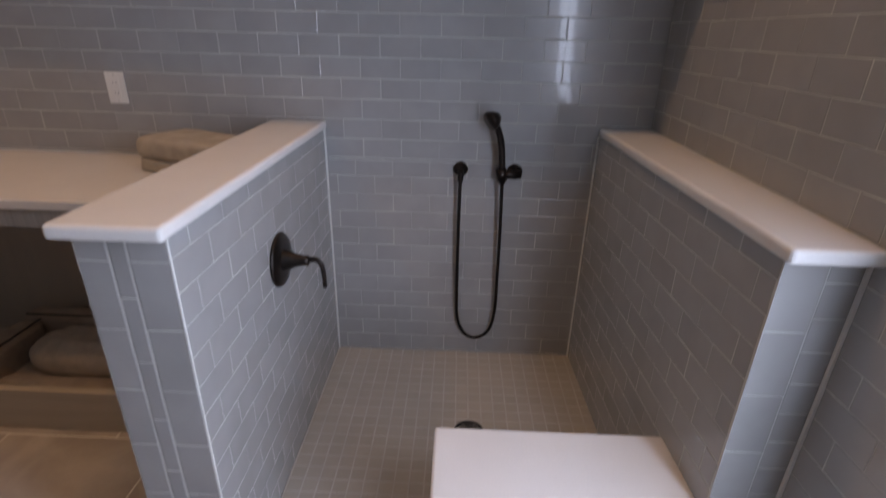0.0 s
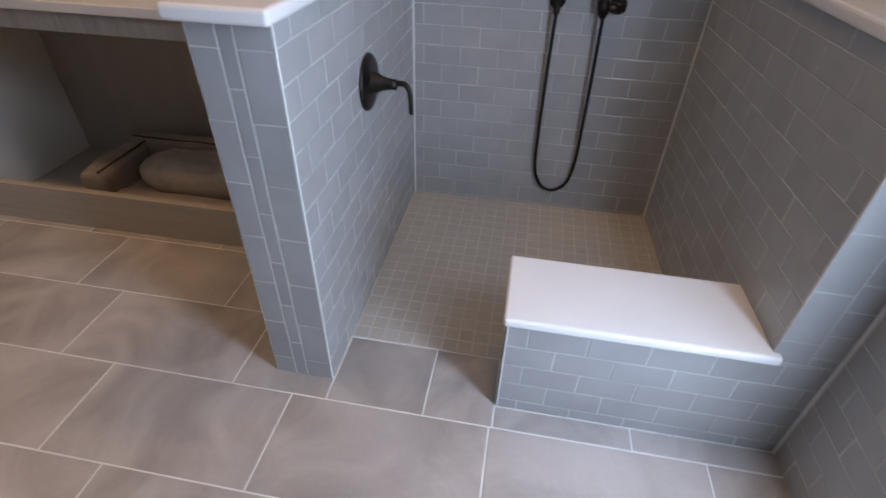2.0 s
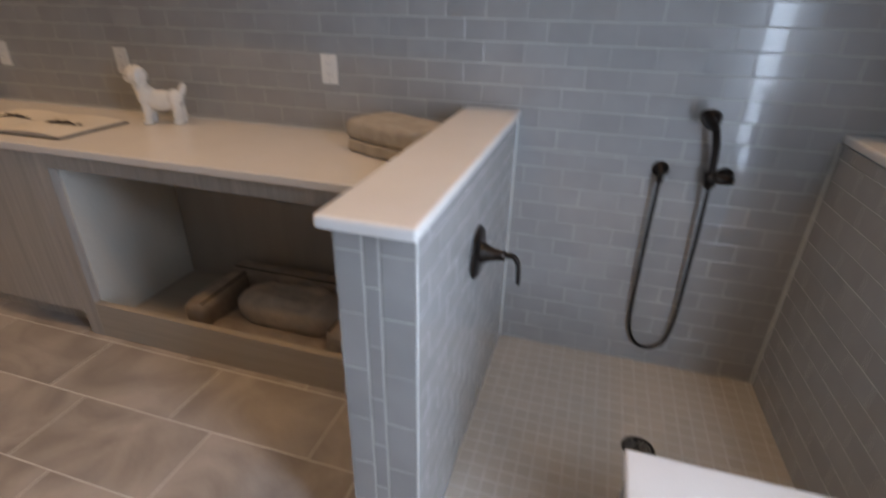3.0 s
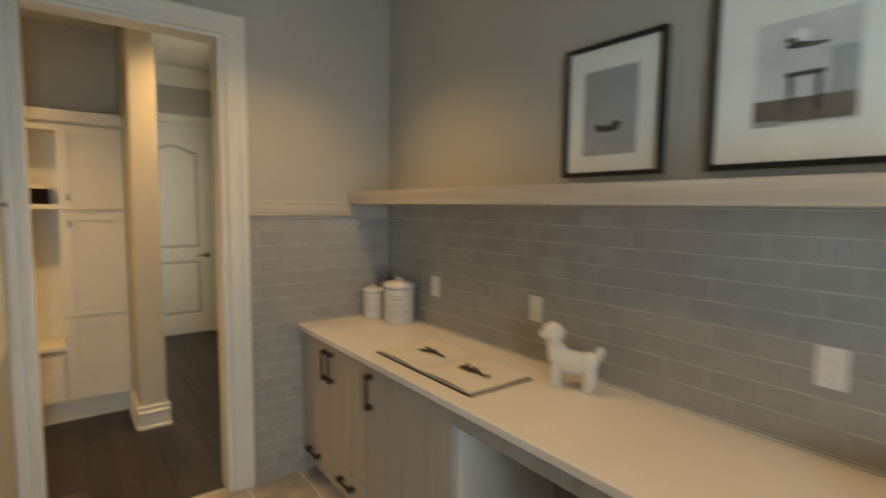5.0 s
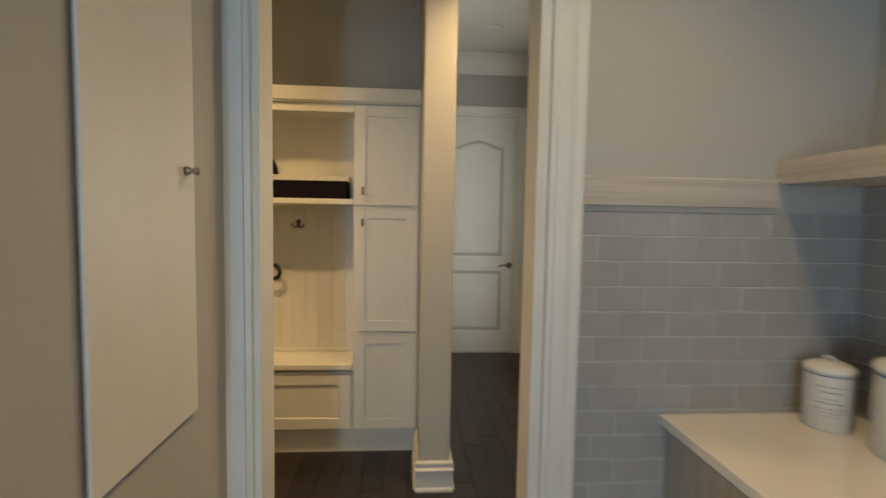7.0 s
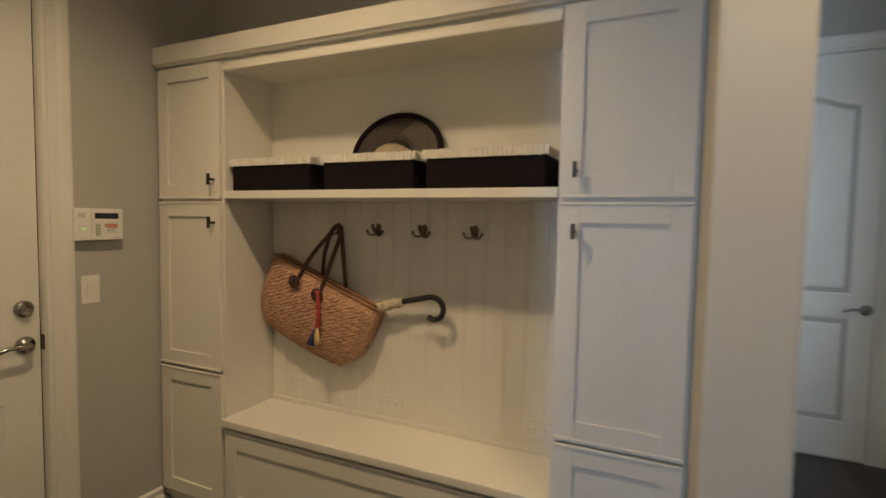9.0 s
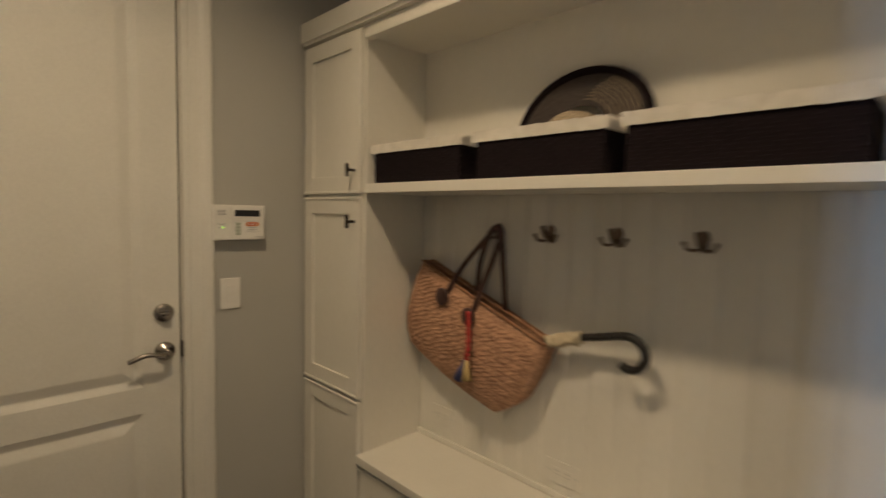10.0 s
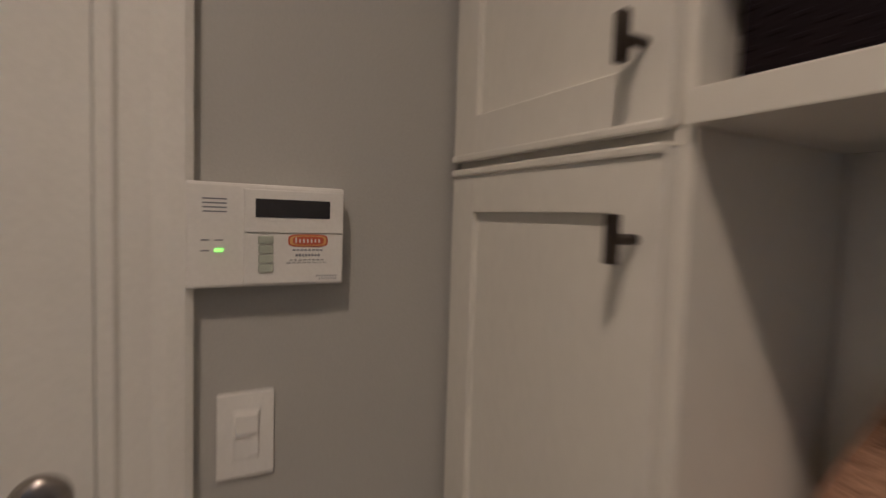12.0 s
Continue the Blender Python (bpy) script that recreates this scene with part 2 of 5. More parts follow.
def part(name, bm, mat, parent, label="", smooth=False):
    """One mesh, in world metres, as a part of a thing or of a part."""
    ob = new(name, finish(name, bm, mat, smooth))
    ob.parent = parent
    top = parent.parent if parent.parent else parent
    ob.matrix_parent_inverse = Matrix.Translation(-Vector(top.location)) if parent.type == "EMPTY" else Matrix()
    if label:
        ob["label"] = label
    return ob


def structure(name, bm, mat, label, category, smooth=False):
    return tagged(new(name, finish(name, bm, mat, smooth)), label, category, kind="structure")


def thing(name, bm, mat, label, category, group="", smooth=False):
    return tagged(new(name, finish(name, bm, mat, smooth)), label, category, group)


def tube(bm, points, radius, sides=10, closed=False, taper=None):
    """A round bar along a line of points."""
    pts = [Vector(p) for p in points]
    rings, n = [], len(pts)
    up = Vector((0.13, 0.27, 0.95)).normalized()
    for i, p in enumerate(pts):
        a = pts[(i - 1) % n] if closed or i else pts[i]
        b = pts[(i + 1) % n] if closed or i < n - 1 else pts[i]
        d = (b - a).normalized()
        s = d.cross(up)
        s = s.normalized() if s.length > 1e-4 else d.orthogonal().normalized()
        u = s.cross(d).normalized()
        r = radius * (taper[i] if taper else 1)
        rings.append([bm.verts.new(p + (s * math.cos(2 * math.pi * k / sides) + u * math.sin(2 * math.pi * k / sides)) * r) for k in range(sides)])
    for i in range(n if closed else n - 1):
        r0, r1 = rings[i], rings[(i + 1) % n]
        for k in range(sides):
            bm.faces.new((r0[k], r0[(k + 1) % sides], r1[(k + 1) % sides], r1[k]))
    if not closed:
        bm.faces.new(rings[0][::-1])
        bm.faces.new(rings[-1])
    return bm


def bend(points, steps=8):
    """A smooth curve through the points."""
    p = [Vector(q) for q in points]
    p = [2 * p[0] - p[1]] + p + [2 * p[-1] - p[-2]]
    out = []
    for i in range(1, len(p) - 2):
        for k in range(steps):
            t = k / steps
            a, b, c, d = p[i - 1], p[i], p[i + 1], p[i + 2]
            out.append(0.5 * (2 * b + (c - a) * t + (2 * a - 5 * b + 4 * c - d) * t * t + (3 * b - a - 3 * c + d) * t ** 3))
    return out + [p[-2]]


def lathe(bm, profile, m, sides=32):
    """A turned shape: (radius, height) pairs about the axis z of m."""
    rings = []
    for r, h in profile:
        if r < 1e-5:
            rings.append([bm.verts.new(m @ Vector((0, 0, h)))])
        else:
            rings.append([bm.verts.new(m @ Vector((r * math.cos(2 * math.pi * k / sides), r * math.sin(2 * math.pi * k / sides), h))) for k in range(sides)])
    for a, b in zip(rings, rings[1:]):
        for k in range(sides):
            j = (k + 1) % sides
            if len(a) == 1 and len(b) > 1:
                bm.faces.new((a[0], b[k], b[j]))
            elif len(b) == 1 and len(a) > 1:
                bm.faces.new((a[k], a[j], b[0]))
            elif len(a) > 1:
                bm.faces.new((a[k], a[j], b[j], b[k]))
    return bm


def ball(bm, c, r, m=None, u=16, v=10):
    bmesh.ops.create_uvsphere(bm, u_segments=u, v_segments=v, radius=1.0,
                              matrix=Matrix.Translation(c) @ (m or Matrix()) @ Matrix.Diagonal((*r, 1)))
    return bm


def prism(bm, outline, axis, a, b):
    """A flat outline pushed from a to b along an axis: x takes (y, z), y takes (x, z), z takes (x, y)."""
    def at(p, d):
        return {"x": (d, p[0], p[1]), "y": (p[0], d, p[1]), "z": (p[0], p[1], d)}[axis]
    lo, hi = [bm.verts.new(at(p, a)) for p in outline], [bm.verts.new(at(p, b)) for p in outline]
    n = len(outline)
    for i in range(n):
        bm.faces.new((lo[i], lo[(i + 1) % n], hi[(i + 1) % n], hi[i]))
    bm.faces.new(lo[::-1])
    bm.faces.new(hi)
    return bm


# ---- the setting ----
TOP = 3.3
structure("ground", box(-40, 40, -40, 40, -0.3, -0.12), M["ground"], "pale paving outdoors around the house", "ground")
bm = box(-5.2, 1.42, 0.0, 0.15, -0.1, TOP)
add_box(bm, -7.4, -6.2, 0.0, 0.15, -0.1, TOP)
add_box(bm, -6.2, -5.2, 0.0, 0.15, -0.1, 0.9)
add_box(bm, -6.2, -5.2, 0.0, 0.15, 2.3, TOP)
structure("wall_north", bm, M["paint"], "grey-green painted wall with tile wainscot below", "wall")
bm = box(1.290, 1.42, -1.58, 0.0, -0.1, TOP)
add_box(bm, 1.290, 1.42, -4.35, -2.62, -0.1, TOP)
add_box(bm, 1.290, 1.42, -2.62, -1.58, 2.46, TOP)
structure("wall_east", bm, M["paint"], "grey-green painted outside wall with a glass door opening", "wall")
structure("wall_south", box(-2.27, 1.290, -4.35, -4.2, -0.1, TOP), M["paint"], "plain grey-green painted wall", "wall")
structure("wall_bump", box(-2.27, -2.13, -4.2, -1.92, -0.1, TOP), M["paint"], "end of painted wall with tile wainscot", "wall")
structure("wall_ironing", box(-3.22, -2.27, -2.06, -1.92, -0.1, TOP), M["paint"], "painted wall beside the laundry doorway", "wall")
DOOR_Y0, DOOR_Y1, DOOR_H = -1.845, -1.003, 2.49
bm = box(-3.36, -3.22, DOOR_Y1, 0.0, -0.1, TOP)
add_box(bm, -3.36, -3.22, -3.62, DOOR_Y0, -0.1, TOP)
add_box(bm, -3.36, -3.22, DOOR_Y0, DOOR_Y1, DOOR_H, TOP)
structure("wall_doorway", bm, M["paint"], "painted partition wall with an open cased doorway", "wall")
GX0, GX1 = -4.362, -3.46
bm = box(-5.3, GX0 - 0.018, -3.76, -3.62, -0.1, TOP)
add_box(bm, GX1 + 0.018, -3.22, -3.76, -3.62, -0.1, TOP)
add_box(bm, GX0 - 0.018, GX1 + 0.018, -3.76, -3.62, 2.478, TOP)
structure("wall_garage", bm, M["paint"], "grey-green painted wall holding the panelled door", "wall")
structure("garage_closure", box(-5.3, -3.22, -4.3, -3.9, -0.1, TOP), M["paint"], "plain wall closing the space behind the door", "wall")
structure("wall_niche", box(-5.3, -5.16, -3.62, -1.33, -0.1, TOP), M["paint"], "grey-green wall behind the mudroom lockers", "wall")
structure("wall_stub", box(-7.15, -4.42, -1.33, -1.16, -0.1, TOP, 0.012), M["stub_pale"], "narrow painted wall end between lockers and hall", "wall")
structure("wall_hall", box(-7.3, -7.15, -1.33, 0.0, -0.1, TOP), M["paint"], "grey-green wall at the end of the hall", "wall")
arch = [(-1.16, TOP)] + [(-0.58 - 0.58 * math.cos(math.pi * k / 20), 2.83 + 0.222 * max(0, math.sin(math.pi * k / 20)) ** 0.35) for k in range(21)] + [(0.0, TOP)]
structure("hall_arch", prism(bmesh.new(), arch, "x", -4.60, -4.42), M["paint"], "arched painted header over the hall opening", "arch")
structure("ceiling_laundry", box(-3.22, 1.290, -4.2, 0.0, CEIL, CEIL + 0.12), M["ceiling"], "white painted laundry ceiling", "ceiling")
bm = box(-4.42, -3.36, -3.62, 0.0, CEIL, CEIL + 0.12)
add_box(bm, -5.16, -4.42, -3.62, -1.33, CEIL, CEIL + 0.12)
structure("ceiling_mudroom", bm, M["ceiling"], "white painted mudroom ceiling", "ceiling")
structure("ceiling_hall", box(-7.15, -4.60, -1.16, 0.0, HALL_CEIL, HALL_CEIL + 0.1), M["ceiling"], "white painted hall ceiling", "ceiling")
structure("roof_slab", box(-7.4, 1.42, -4.4, 0.15, TOP, TOP + 0.1), M["ceiling"], "plain slab over the rooms", "roof")
structure("floor", box(-3.29, 1.290, -4.2, 0.0, -0.1, -0.0012), M["grout"], "pale grout bed under the floor tiles", "floor")
bm = box(-5.3, -3.29, -3.9, 0.0, -0.1, -0.012)
add_box(bm, -7.15, -5.3, -1.33, 0.0, -0.1, -0.012)
structure("floor_wood", bm, M["rubber"], "dark underlay beneath the mudroom planks", "floor")

# crown moulding of the hall
crown = [(0, 3.0), (0.012, 3.0), (0.02, 3.04), (0.055, 3.10), (0.10, 3.15), (0.115, 3.2), (0, 3.2)]
structure("trim_crown_hall", prism(bmesh.new(), [(-7.15 + a, b) for a, b in crown], "y", -1.16, 0.0), M["trim"], "white crown moulding at the hall ceiling", "trim")
structure("trim_crown_hall", prism(bmesh.new(), [(-a, b) for a, b in crown], "x", -7.03, -4.60), M["trim"], "white crown moulding at the hall ceiling", "trim")


# baseboards: profile (depth, height)
SKIRT = [(0, 0), (0.030, 0), (0.030, 0.010), (0.024, 0.020), (0.018, 0.022), (0.018, 0.108), (0.024, 0.112), (0.025, 0.119), (0.020, 0.124), (0.013, 0.130),
         (0.012, 0.146), (0.016, 0.150), (0.015, 0.158), (0.008, 0.165), (0, 0.165)]


def skirting(axis, face, sign, a, b):
    bm = bmesh.new()
    prism(bm, [(face + sign * d, h) for d, h in SKIRT], axis, a, b)
    return structure("baseboard", bm, M["trim"], "tall white moulded baseboard on dark plank floor", "baseboard")


skirting("y", -7.15, 1, -0.10, -0.018)
skirting("x", 0.0, -1, -7.15, -3.36)
skirting("x", -1.16, 1, -7.15, -4.42)
skirting("x", -1.33, -1, -4.84, -4.42)
skirting("y", -4.42, 1, -1.348, -1.142)
skirting("x", -3.62, 1, -4.84, -4.462)
skirting("y", -3.36, -1, -3.62, -1.90)
skirting("y", -3.36, -1, -0.92, -0.018)
skirting("x", -1.92, 1, -3.20, -2.13)


# ---- door casings ----
CASE = [(0, 0), (0.014, 0.004), (0.016, 0.02), (0.010, 0.026), (0.012, 0.06), (0.019, 0.075), (0.022, 0.095), (0.018, 0.105), (0, 0.105)]


def casing(axis, face, sign, lo, hi, height, label):
    """Three mitred lengths of moulded casing round an opening on the plane axis = face."""
    holder = structure("trim_casing", bmesh.new(), M["trim"], label, "door casing")

    def place(u, d, z):
        return (face + sign * d, u, z) if axis == "x" else (u, face + sign * d, z)
    for side in ("left", "right", "head"):
        bm = bmesh.new()
        rows = []
        for d, w in CASE:
            if side == "left":
                rows.append((place(lo - w, d, 0), place(lo - w, d, height + w)))
            elif side == "right":
                rows.append((place(hi + w, d, 0), place(hi + w, d, height + w)))
            else:
                rows.append((place(lo - w, d, height + w), place(hi + w, d, height + w)))
        verts = [(bm.verts.new(a), bm.verts.new(b)) for a, b in rows]
        for i in range(len(verts)):
            p, q = verts[i], verts[(i + 1) % len(verts)]
            bm.faces.new((p[0], q[0], q[1], p[1]))
        bm.faces.new([v[0] for v in verts])
        bm.faces.new([v[1] for v in verts][::-1])
        part("casing_board", bm, M["trim"], holder)
    return holder


casing("x", -3.22, 1, DOOR_Y0, DOOR_Y1, DOOR_H, "white moulded casing round the laundry doorway")
casing("x", -3.36, -1, DOOR_Y0, DOOR_Y1, DOOR_H, "white moulded casing on the mudroom side")
bm = box(-3.36, -3.22, DOOR_Y0, DOOR_Y0 + 0.018, 0, DOOR_H)
add_box(bm, -3.36, -3.22, DOOR_Y1 - 0.032, DOOR_Y1, 0, DOOR_H)
add_box(bm, -3.36, -3.22, DOOR_Y0 + 0.018, DOOR_Y1 - 0.032, DOOR_H - 0.018, DOOR_H)
structure("trim_jamb", bm, M["trim"], "white jamb lining of the laundry doorway", "door jamb")
bm = box(GX0 - 0.018, GX0, -3.76, -3.619, 0, 2.478)
add_box(bm, GX1, GX1 + 0.018, -3.76, -3.619, 0, 2.478)
add_box(bm, GX0, GX1, -3.76, -3.619, 2.46, 2.478)
structure("trim_jamb", bm, M["trim"], "white jamb lining of the panelled door", "door jamb")
casing("y", -3.62, 1, GX0, GX1, 2.46, "white moulded casing round the panelled door")
casing("x", -7.15, 1, -1.06, -0.245, 2.565, "white moulded casing round the hall door")
casing("x", 1.290, -1, -2.62, -1.58, 2.46, "white casing round the glass door")


# ---- doors ----
def offset_loop(points, d):
    n, out = len(points), []
    area = sum(points[i][0] * points[(i + 1) % n][1] - points[(i + 1) % n][0] * points[i][1] for i in range(n))
    s = 1 if area > 0 else -1
    for i in range(n):
        p, a, b = Vector(points[i]), Vector(points[i - 1]), Vector(points[(i + 1) % n])
        e0, e1 = (p - a).normalized(), (b - p).normalized()
        n0, n1 = Vector((-e0.y, e0.x)) * s, Vector((-e1.y, e1.x)) * s
        m = (n0 + n1).normalized()
        out.append(p + m * (d / max(0.3, m.dot(n0))))
    return out


PANEL = ((0, 0), (0.022, -0.0085), (0.027, -0.0095), (0.032, -0.0085), (0.058, -0.001), (0.064, 0.0))


def sunk_panel(outline, axis, face, sign):
    """A door panel whose field is set off by a sunk moulding."""
    bm, rings = bmesh.new(), []
    for d, h in PANEL:
        ring = []
        for u, v in offset_loop(outline, d):
            w = face + sign * h
            ring.append(bm.verts.new((w, u, v) if axis == "x" else (u, w, v)))
        rings.append(ring)
    n = len(outline)
    for a, b in zip(rings, rings[1:]):
        for k in range(n):
            bm.faces.new((a[k], a[(k + 1) % n], b[(k + 1) % n], b[k]))
    bm.faces.new(rings[-1])
    return bm


def door_face(rect, outlines, axis, face, sign, depth=0.012):
    """The stiles and rails of a door: a thick sheet with an opening for each panel."""
    u0, u1, z0, z1 = rect
    bm, edges = bmesh.new(), []
    loops = [[(u0, z0), (u1, z0), (u1, z1), (u0, z1)]] + outlines
    for loop in loops:
        vs = [bm.verts.new((face, u, v) if axis == "x" else (u, face, v)) for u, v in loop]
        edges += [bm.edges.new((vs[k], vs[(k + 1) % len(vs)])) for k in range(len(vs))]
        if loop is loops[0]:
            off = Vector((-sign * depth, 0, 0)) if axis == "x" else Vector((0, -sign * depth, 0))
            low = [bm.verts.new(v.co + off) for v in vs]
            for k in range(4):
                bm.faces.new((vs[k], vs[(k + 1) % 4], low[(k + 1) % 4], low[k]))
    bmesh.ops.triangle_fill(bm, edges=edges, use_beauty=True)
    return bm


def arched(u0, u1, z0, z1, rise):
    pts = [(u0, z0), (u1, z0)]
    for k in range(17):
        t = k / 16
        pts.append((u1 + (u0 - u1) * t, z1 + rise * 0.5 * (1 - math.cos(2 * math.pi * t))))
    return pts


def lever(parent, axis, u, face, sign, z, toward):
    """A rose and a curved lever."""
    def at(a, d, h):
        return (face + sign * d, u + toward * a, z + h) if axis == "x" else (u + toward * a, face + sign * d, z + h)
    turn = pose(0, 0, 0, 0, 90 * sign, 0) if axis == "x" else pose(0, 0, 0, -90 * sign, 0, 0)
    bm = bmesh.new()
    lathe(bm, [(0, 0), (0.034, 0), (0.034, 0.006), (0.028, 0.012), (0.013, 0.016), (0.012, 0.045), (0, 0.047)], Matrix.Translation(at(0, 0, 0)) @ turn)
    tube(bm, bend([at(0, 0.042, 0), at(0.03, 0.05, 0.001), at(0.07, 0.05, 0.006), at(0.105, 0.046, -0.004), at(0.125, 0.042, -0.012)], 6), 0.0085, 10,
         taper=None)
    return part("door_handle", bm, M["nickel"], parent, "brushed nickel lever handle", True)


gdoor = structure("door_1", box(GX0 + 0.004, GX1 - 0.004, -3.69, -3.6572, 0.006, 2.455), M["trim"], "closed white two-panel door with nickel lever", "door")
panels = [arched(GX0 + 0.125, GX1 - 0.125, 0.859, 2.20, 0.09),
          [(GX0 + 0.125, 0.20), (GX1 - 0.125, 0.20), (GX1 - 0.125, 0.765), (GX0 + 0.125, 0.765)]]
part("stiles_and_rails", door_face((GX0 + 0.004, GX1 - 0.004, 0.006, 2.455), panels, "y", -3.645, 1), M["trim"], gdoor)
for outline in panels:
    part("panel", sunk_panel(outline, "y", -3.645, 1), M["trim"], gdoor)
lever(gdoor, "y", -4.306, -3.645, 1, 0.977, 1)
bm = bmesh.new()
lathe(bm, [(0, 0), (0.033, 0), (0.033, 0.008), (0.027, 0.014), (0.022, 0.016), (0.0, 0.016)], Matrix.Translation((-4.304, -3.645, 1.117)) @ pose(0, 0, 0, -90))
add_box(bm, -4.322, -4.286, -3.629, -3.612, 1.111, 1.123, 0.004)
part("deadbolt", bm, M["nickel"], gdoor, "round nickel deadbolt with thumb turn", True)
# Shade in the door gap, put in as a near-black strip.
part("gap_shade", box(GX0 + 0.0004, GX0 + 0.0036, -3.689, -3.647, 0.006, 2.455), M["rubber"], gdoor, "dark strip standing in for shade in the door gap")
part("strike_plate", box(-4.3625, -4.3595, -3.66, -3.62, 0.95, 1.01, 0.001), M["handle"], gdoor, "dark metal strike plate")

hdoor = structure("door_2", box(-7.185, -7.1572, -1.056, -0.249, 0.012, 2.560), M["trim"], "closed white two-panel hall door with arched panel", "door")
panels = [arched(-0.945, -0.36, 1.06, 2.25, 0.075), [(-0.945, 0.24), (-0.36, 0.24), (-0.36, 0.92), (-0.945, 0.92)]]
part("stiles_and_rails", door_face((-1.056, -0.249, 0.012, 2.560), panels, "x", -7.145, 1), M["trim"], hdoor)
for outline in panels:
    part("panel", sunk_panel(outline, "x", -7.145, 1), M["trim"], hdoor)
lever(hdoor, "x", -0.29, -7.145, 1, 0.972, -1)

# This window is added, unseen, to carry the hall's daylight lamp.
added_hall_window = structure("added_window_1", bmesh.new(), M["trim"], "plain white window added out of view for hall daylight", "window")
bm = box(-6.2, -6.15, 0.05, 0.10, 0.9, 2.3)
add_box(bm, -5.25, -5.2, 0.05, 0.10, 0.9, 2.3)
add_box(bm, -6.15, -5.25, 0.05, 0.10, 0.9, 0.95)
add_box(bm, -6.15, -5.25, 0.05, 0.10, 2.25, 2.3)
part("window_frame", bm, M["trim"], added_hall_window)
hall_pane = part("pane", box(-6.15, -5.25, 0.072, 0.078, 0.95, 2.25), M["pane"], added_hall_window)
hall_pane.visible_shadow = False
part("meeting_rail", box(-6.149, -5.251, 0.055, 0.095, 1.575, 1.615, 0.004), M["trim"], added_hall_window)
part("window_sill", box(-6.30, -5.10, -0.035, -0.001, 0.870, 0.898, 0.006), M["trim"], added_hall_window)
for x0, x1, z0, z1 in ((-6.295, -6.202, 0.899, 2.305), (-5.198, -5.105, 0.899, 2.305), (-6.295, -5.105, 2.307, 2.40)):
    part("casing", box(x0, x1, -0.018, -0.001, z0, z1, 0.004), M["trim"], added_hall_window)
glass_door = structure("door_3", bmesh.new(), M["trim"], "white glazed outside door letting in daylight", "door")
bm = box(1.32, 1.36, -2.615, -1.97, 0.006, 2.455, 0.003)
add_box(bm, 1.32, 1.36, -1.63, -1.585, 0.006, 2.455, 0.003)
add_box(bm, 1.32, 1.36, -1.97, -1.63, 0.006, 0.36, 0.003)
add_box(bm, 1.32, 1.36, -1.97, -1.63, 2.22, 2.455, 0.003)
part("door_frame", bm, M["trim"], glass_door)
pane = part("pane", box(1.337, 1.343, -1.97, -1.63, 0.36, 2.22), M["pane"], glass_door)
pane.visible_shadow = False


# ---- shower: half walls, caps, bench ----
structure("wall_pony", box(-0.188, -0.013, -1.159, 0.0, -0.05, 1.035), M["grout"], "tiled half wall between counter and shower", "half wall")
LEDGE_BACK, LEDGE_FRONT = 1.0935, 1.1385      # the ledge runs slightly out of square
structure("wall_ledge", prism(bmesh.new(), [(LEDGE_BACK, 0.0), (LEDGE_FRONT, -1.159), (1.290, -1.159), (1.290, 0.0)], "z", -0.05, 1.035), M["grout"], "tiled ledge wall along the shower side", "half wall")
structure("bench_block", box(0.513, 1.136, -1.159, -0.936, -0.05, 0.3525), M["grout"], "low tiled shower bench base", "bench base")
thing("cap_slab", box(-0.212, 0.008, -1.2, -0.002, 1.036, 1.068, 0.013, 4), M["quartz"], "white quartz cap lying on tiled half wall", "cap slab", "half wall caps")
bm = box(1.083, 1.288, -1.2, -0.002, 1.036, 1.068, 0.013, 4)
for v in bm.verts:
    if v.co.x < 1.2:
        v.co.x += 0.032 * (-v.co.y / 1.2)
thing("cap_slab", bm, M["quartz"], "white quartz cap lying on shower ledge", "cap slab", "half wall caps")
thing("bench_slab", box(0.492, 1.150, -1.186, -0.916, 0.3535, 0.382, 0.012, 4), M["quartz"], "white quartz seat slab on low tiled bench", "bench seat")

# shower fittings
valve = base("shower_valve", 0, -0.628, 0.746)
tagged(valve, "oil-rubbed bronze lever valve on tiled half wall", "shower valve")
lathe_m = Matrix.Translation((-0.004, -0.628, 0.746)) @ pose(0, 0, 0, 0, 90, 0)
part("escutcheon", lathe(bmesh.new(), [(0, 0), (0.085, 0), (0.085, 0.005), (0.078, 0.012), (0.05, 0.016), (0, 0.017)], lathe_m, 40), M["bronze"], valve, "", True)
part("valve_body", lathe(bmesh.new(), [(0.036, 0.012), (0.032, 0.025), (0.021, 0.05), (0.016, 0.075), (0.017, 0.09), (0.0, 0.095)], lathe_m, 28), M["bronze"], valve, "", True)
part("lever", tube(bmesh.new(), bend([(0.076, -0.628, 0.746), (0.090, -0.629, 0.750), (0.112, -0.631, 0.750), (0.126, -0.633, 0.733), (0.131, -0.634, 0.698), (0.132, -0.635, 0.660)], 6), 0.0085, 12, taper=[1.15 - 0.012 * k for k in range(31)]),
     M["bronze"], valve, "", True)

hs = base("hand_shower", 0.64, 0, 0.88)
tagged(hs, "oil-rubbed bronze hand shower with looped hose on tile", "hand shower")
turn_out = pose(0, 0, 0, 90, 0, 0)
elbow = bmesh.new()
lathe(elbow, [(0, 0), (0.03, 0), (0.03, 0.006), (0.02, 0.012), (0.013, 0.016), (0.013, 0.04), (0, 0.042)], Matrix.Translation((0.546, -0.006, 0.89)) @ turn_out, 24)
tube(elbow, bend([(0.546, -0.036, 0.89), (0.546, -0.05, 0.883), (0.546, -0.052, 0.85)], 5), 0.012, 12)
part("supply_elbow", elbow, M["bronze"], hs, "", True)
holder = bmesh.new()
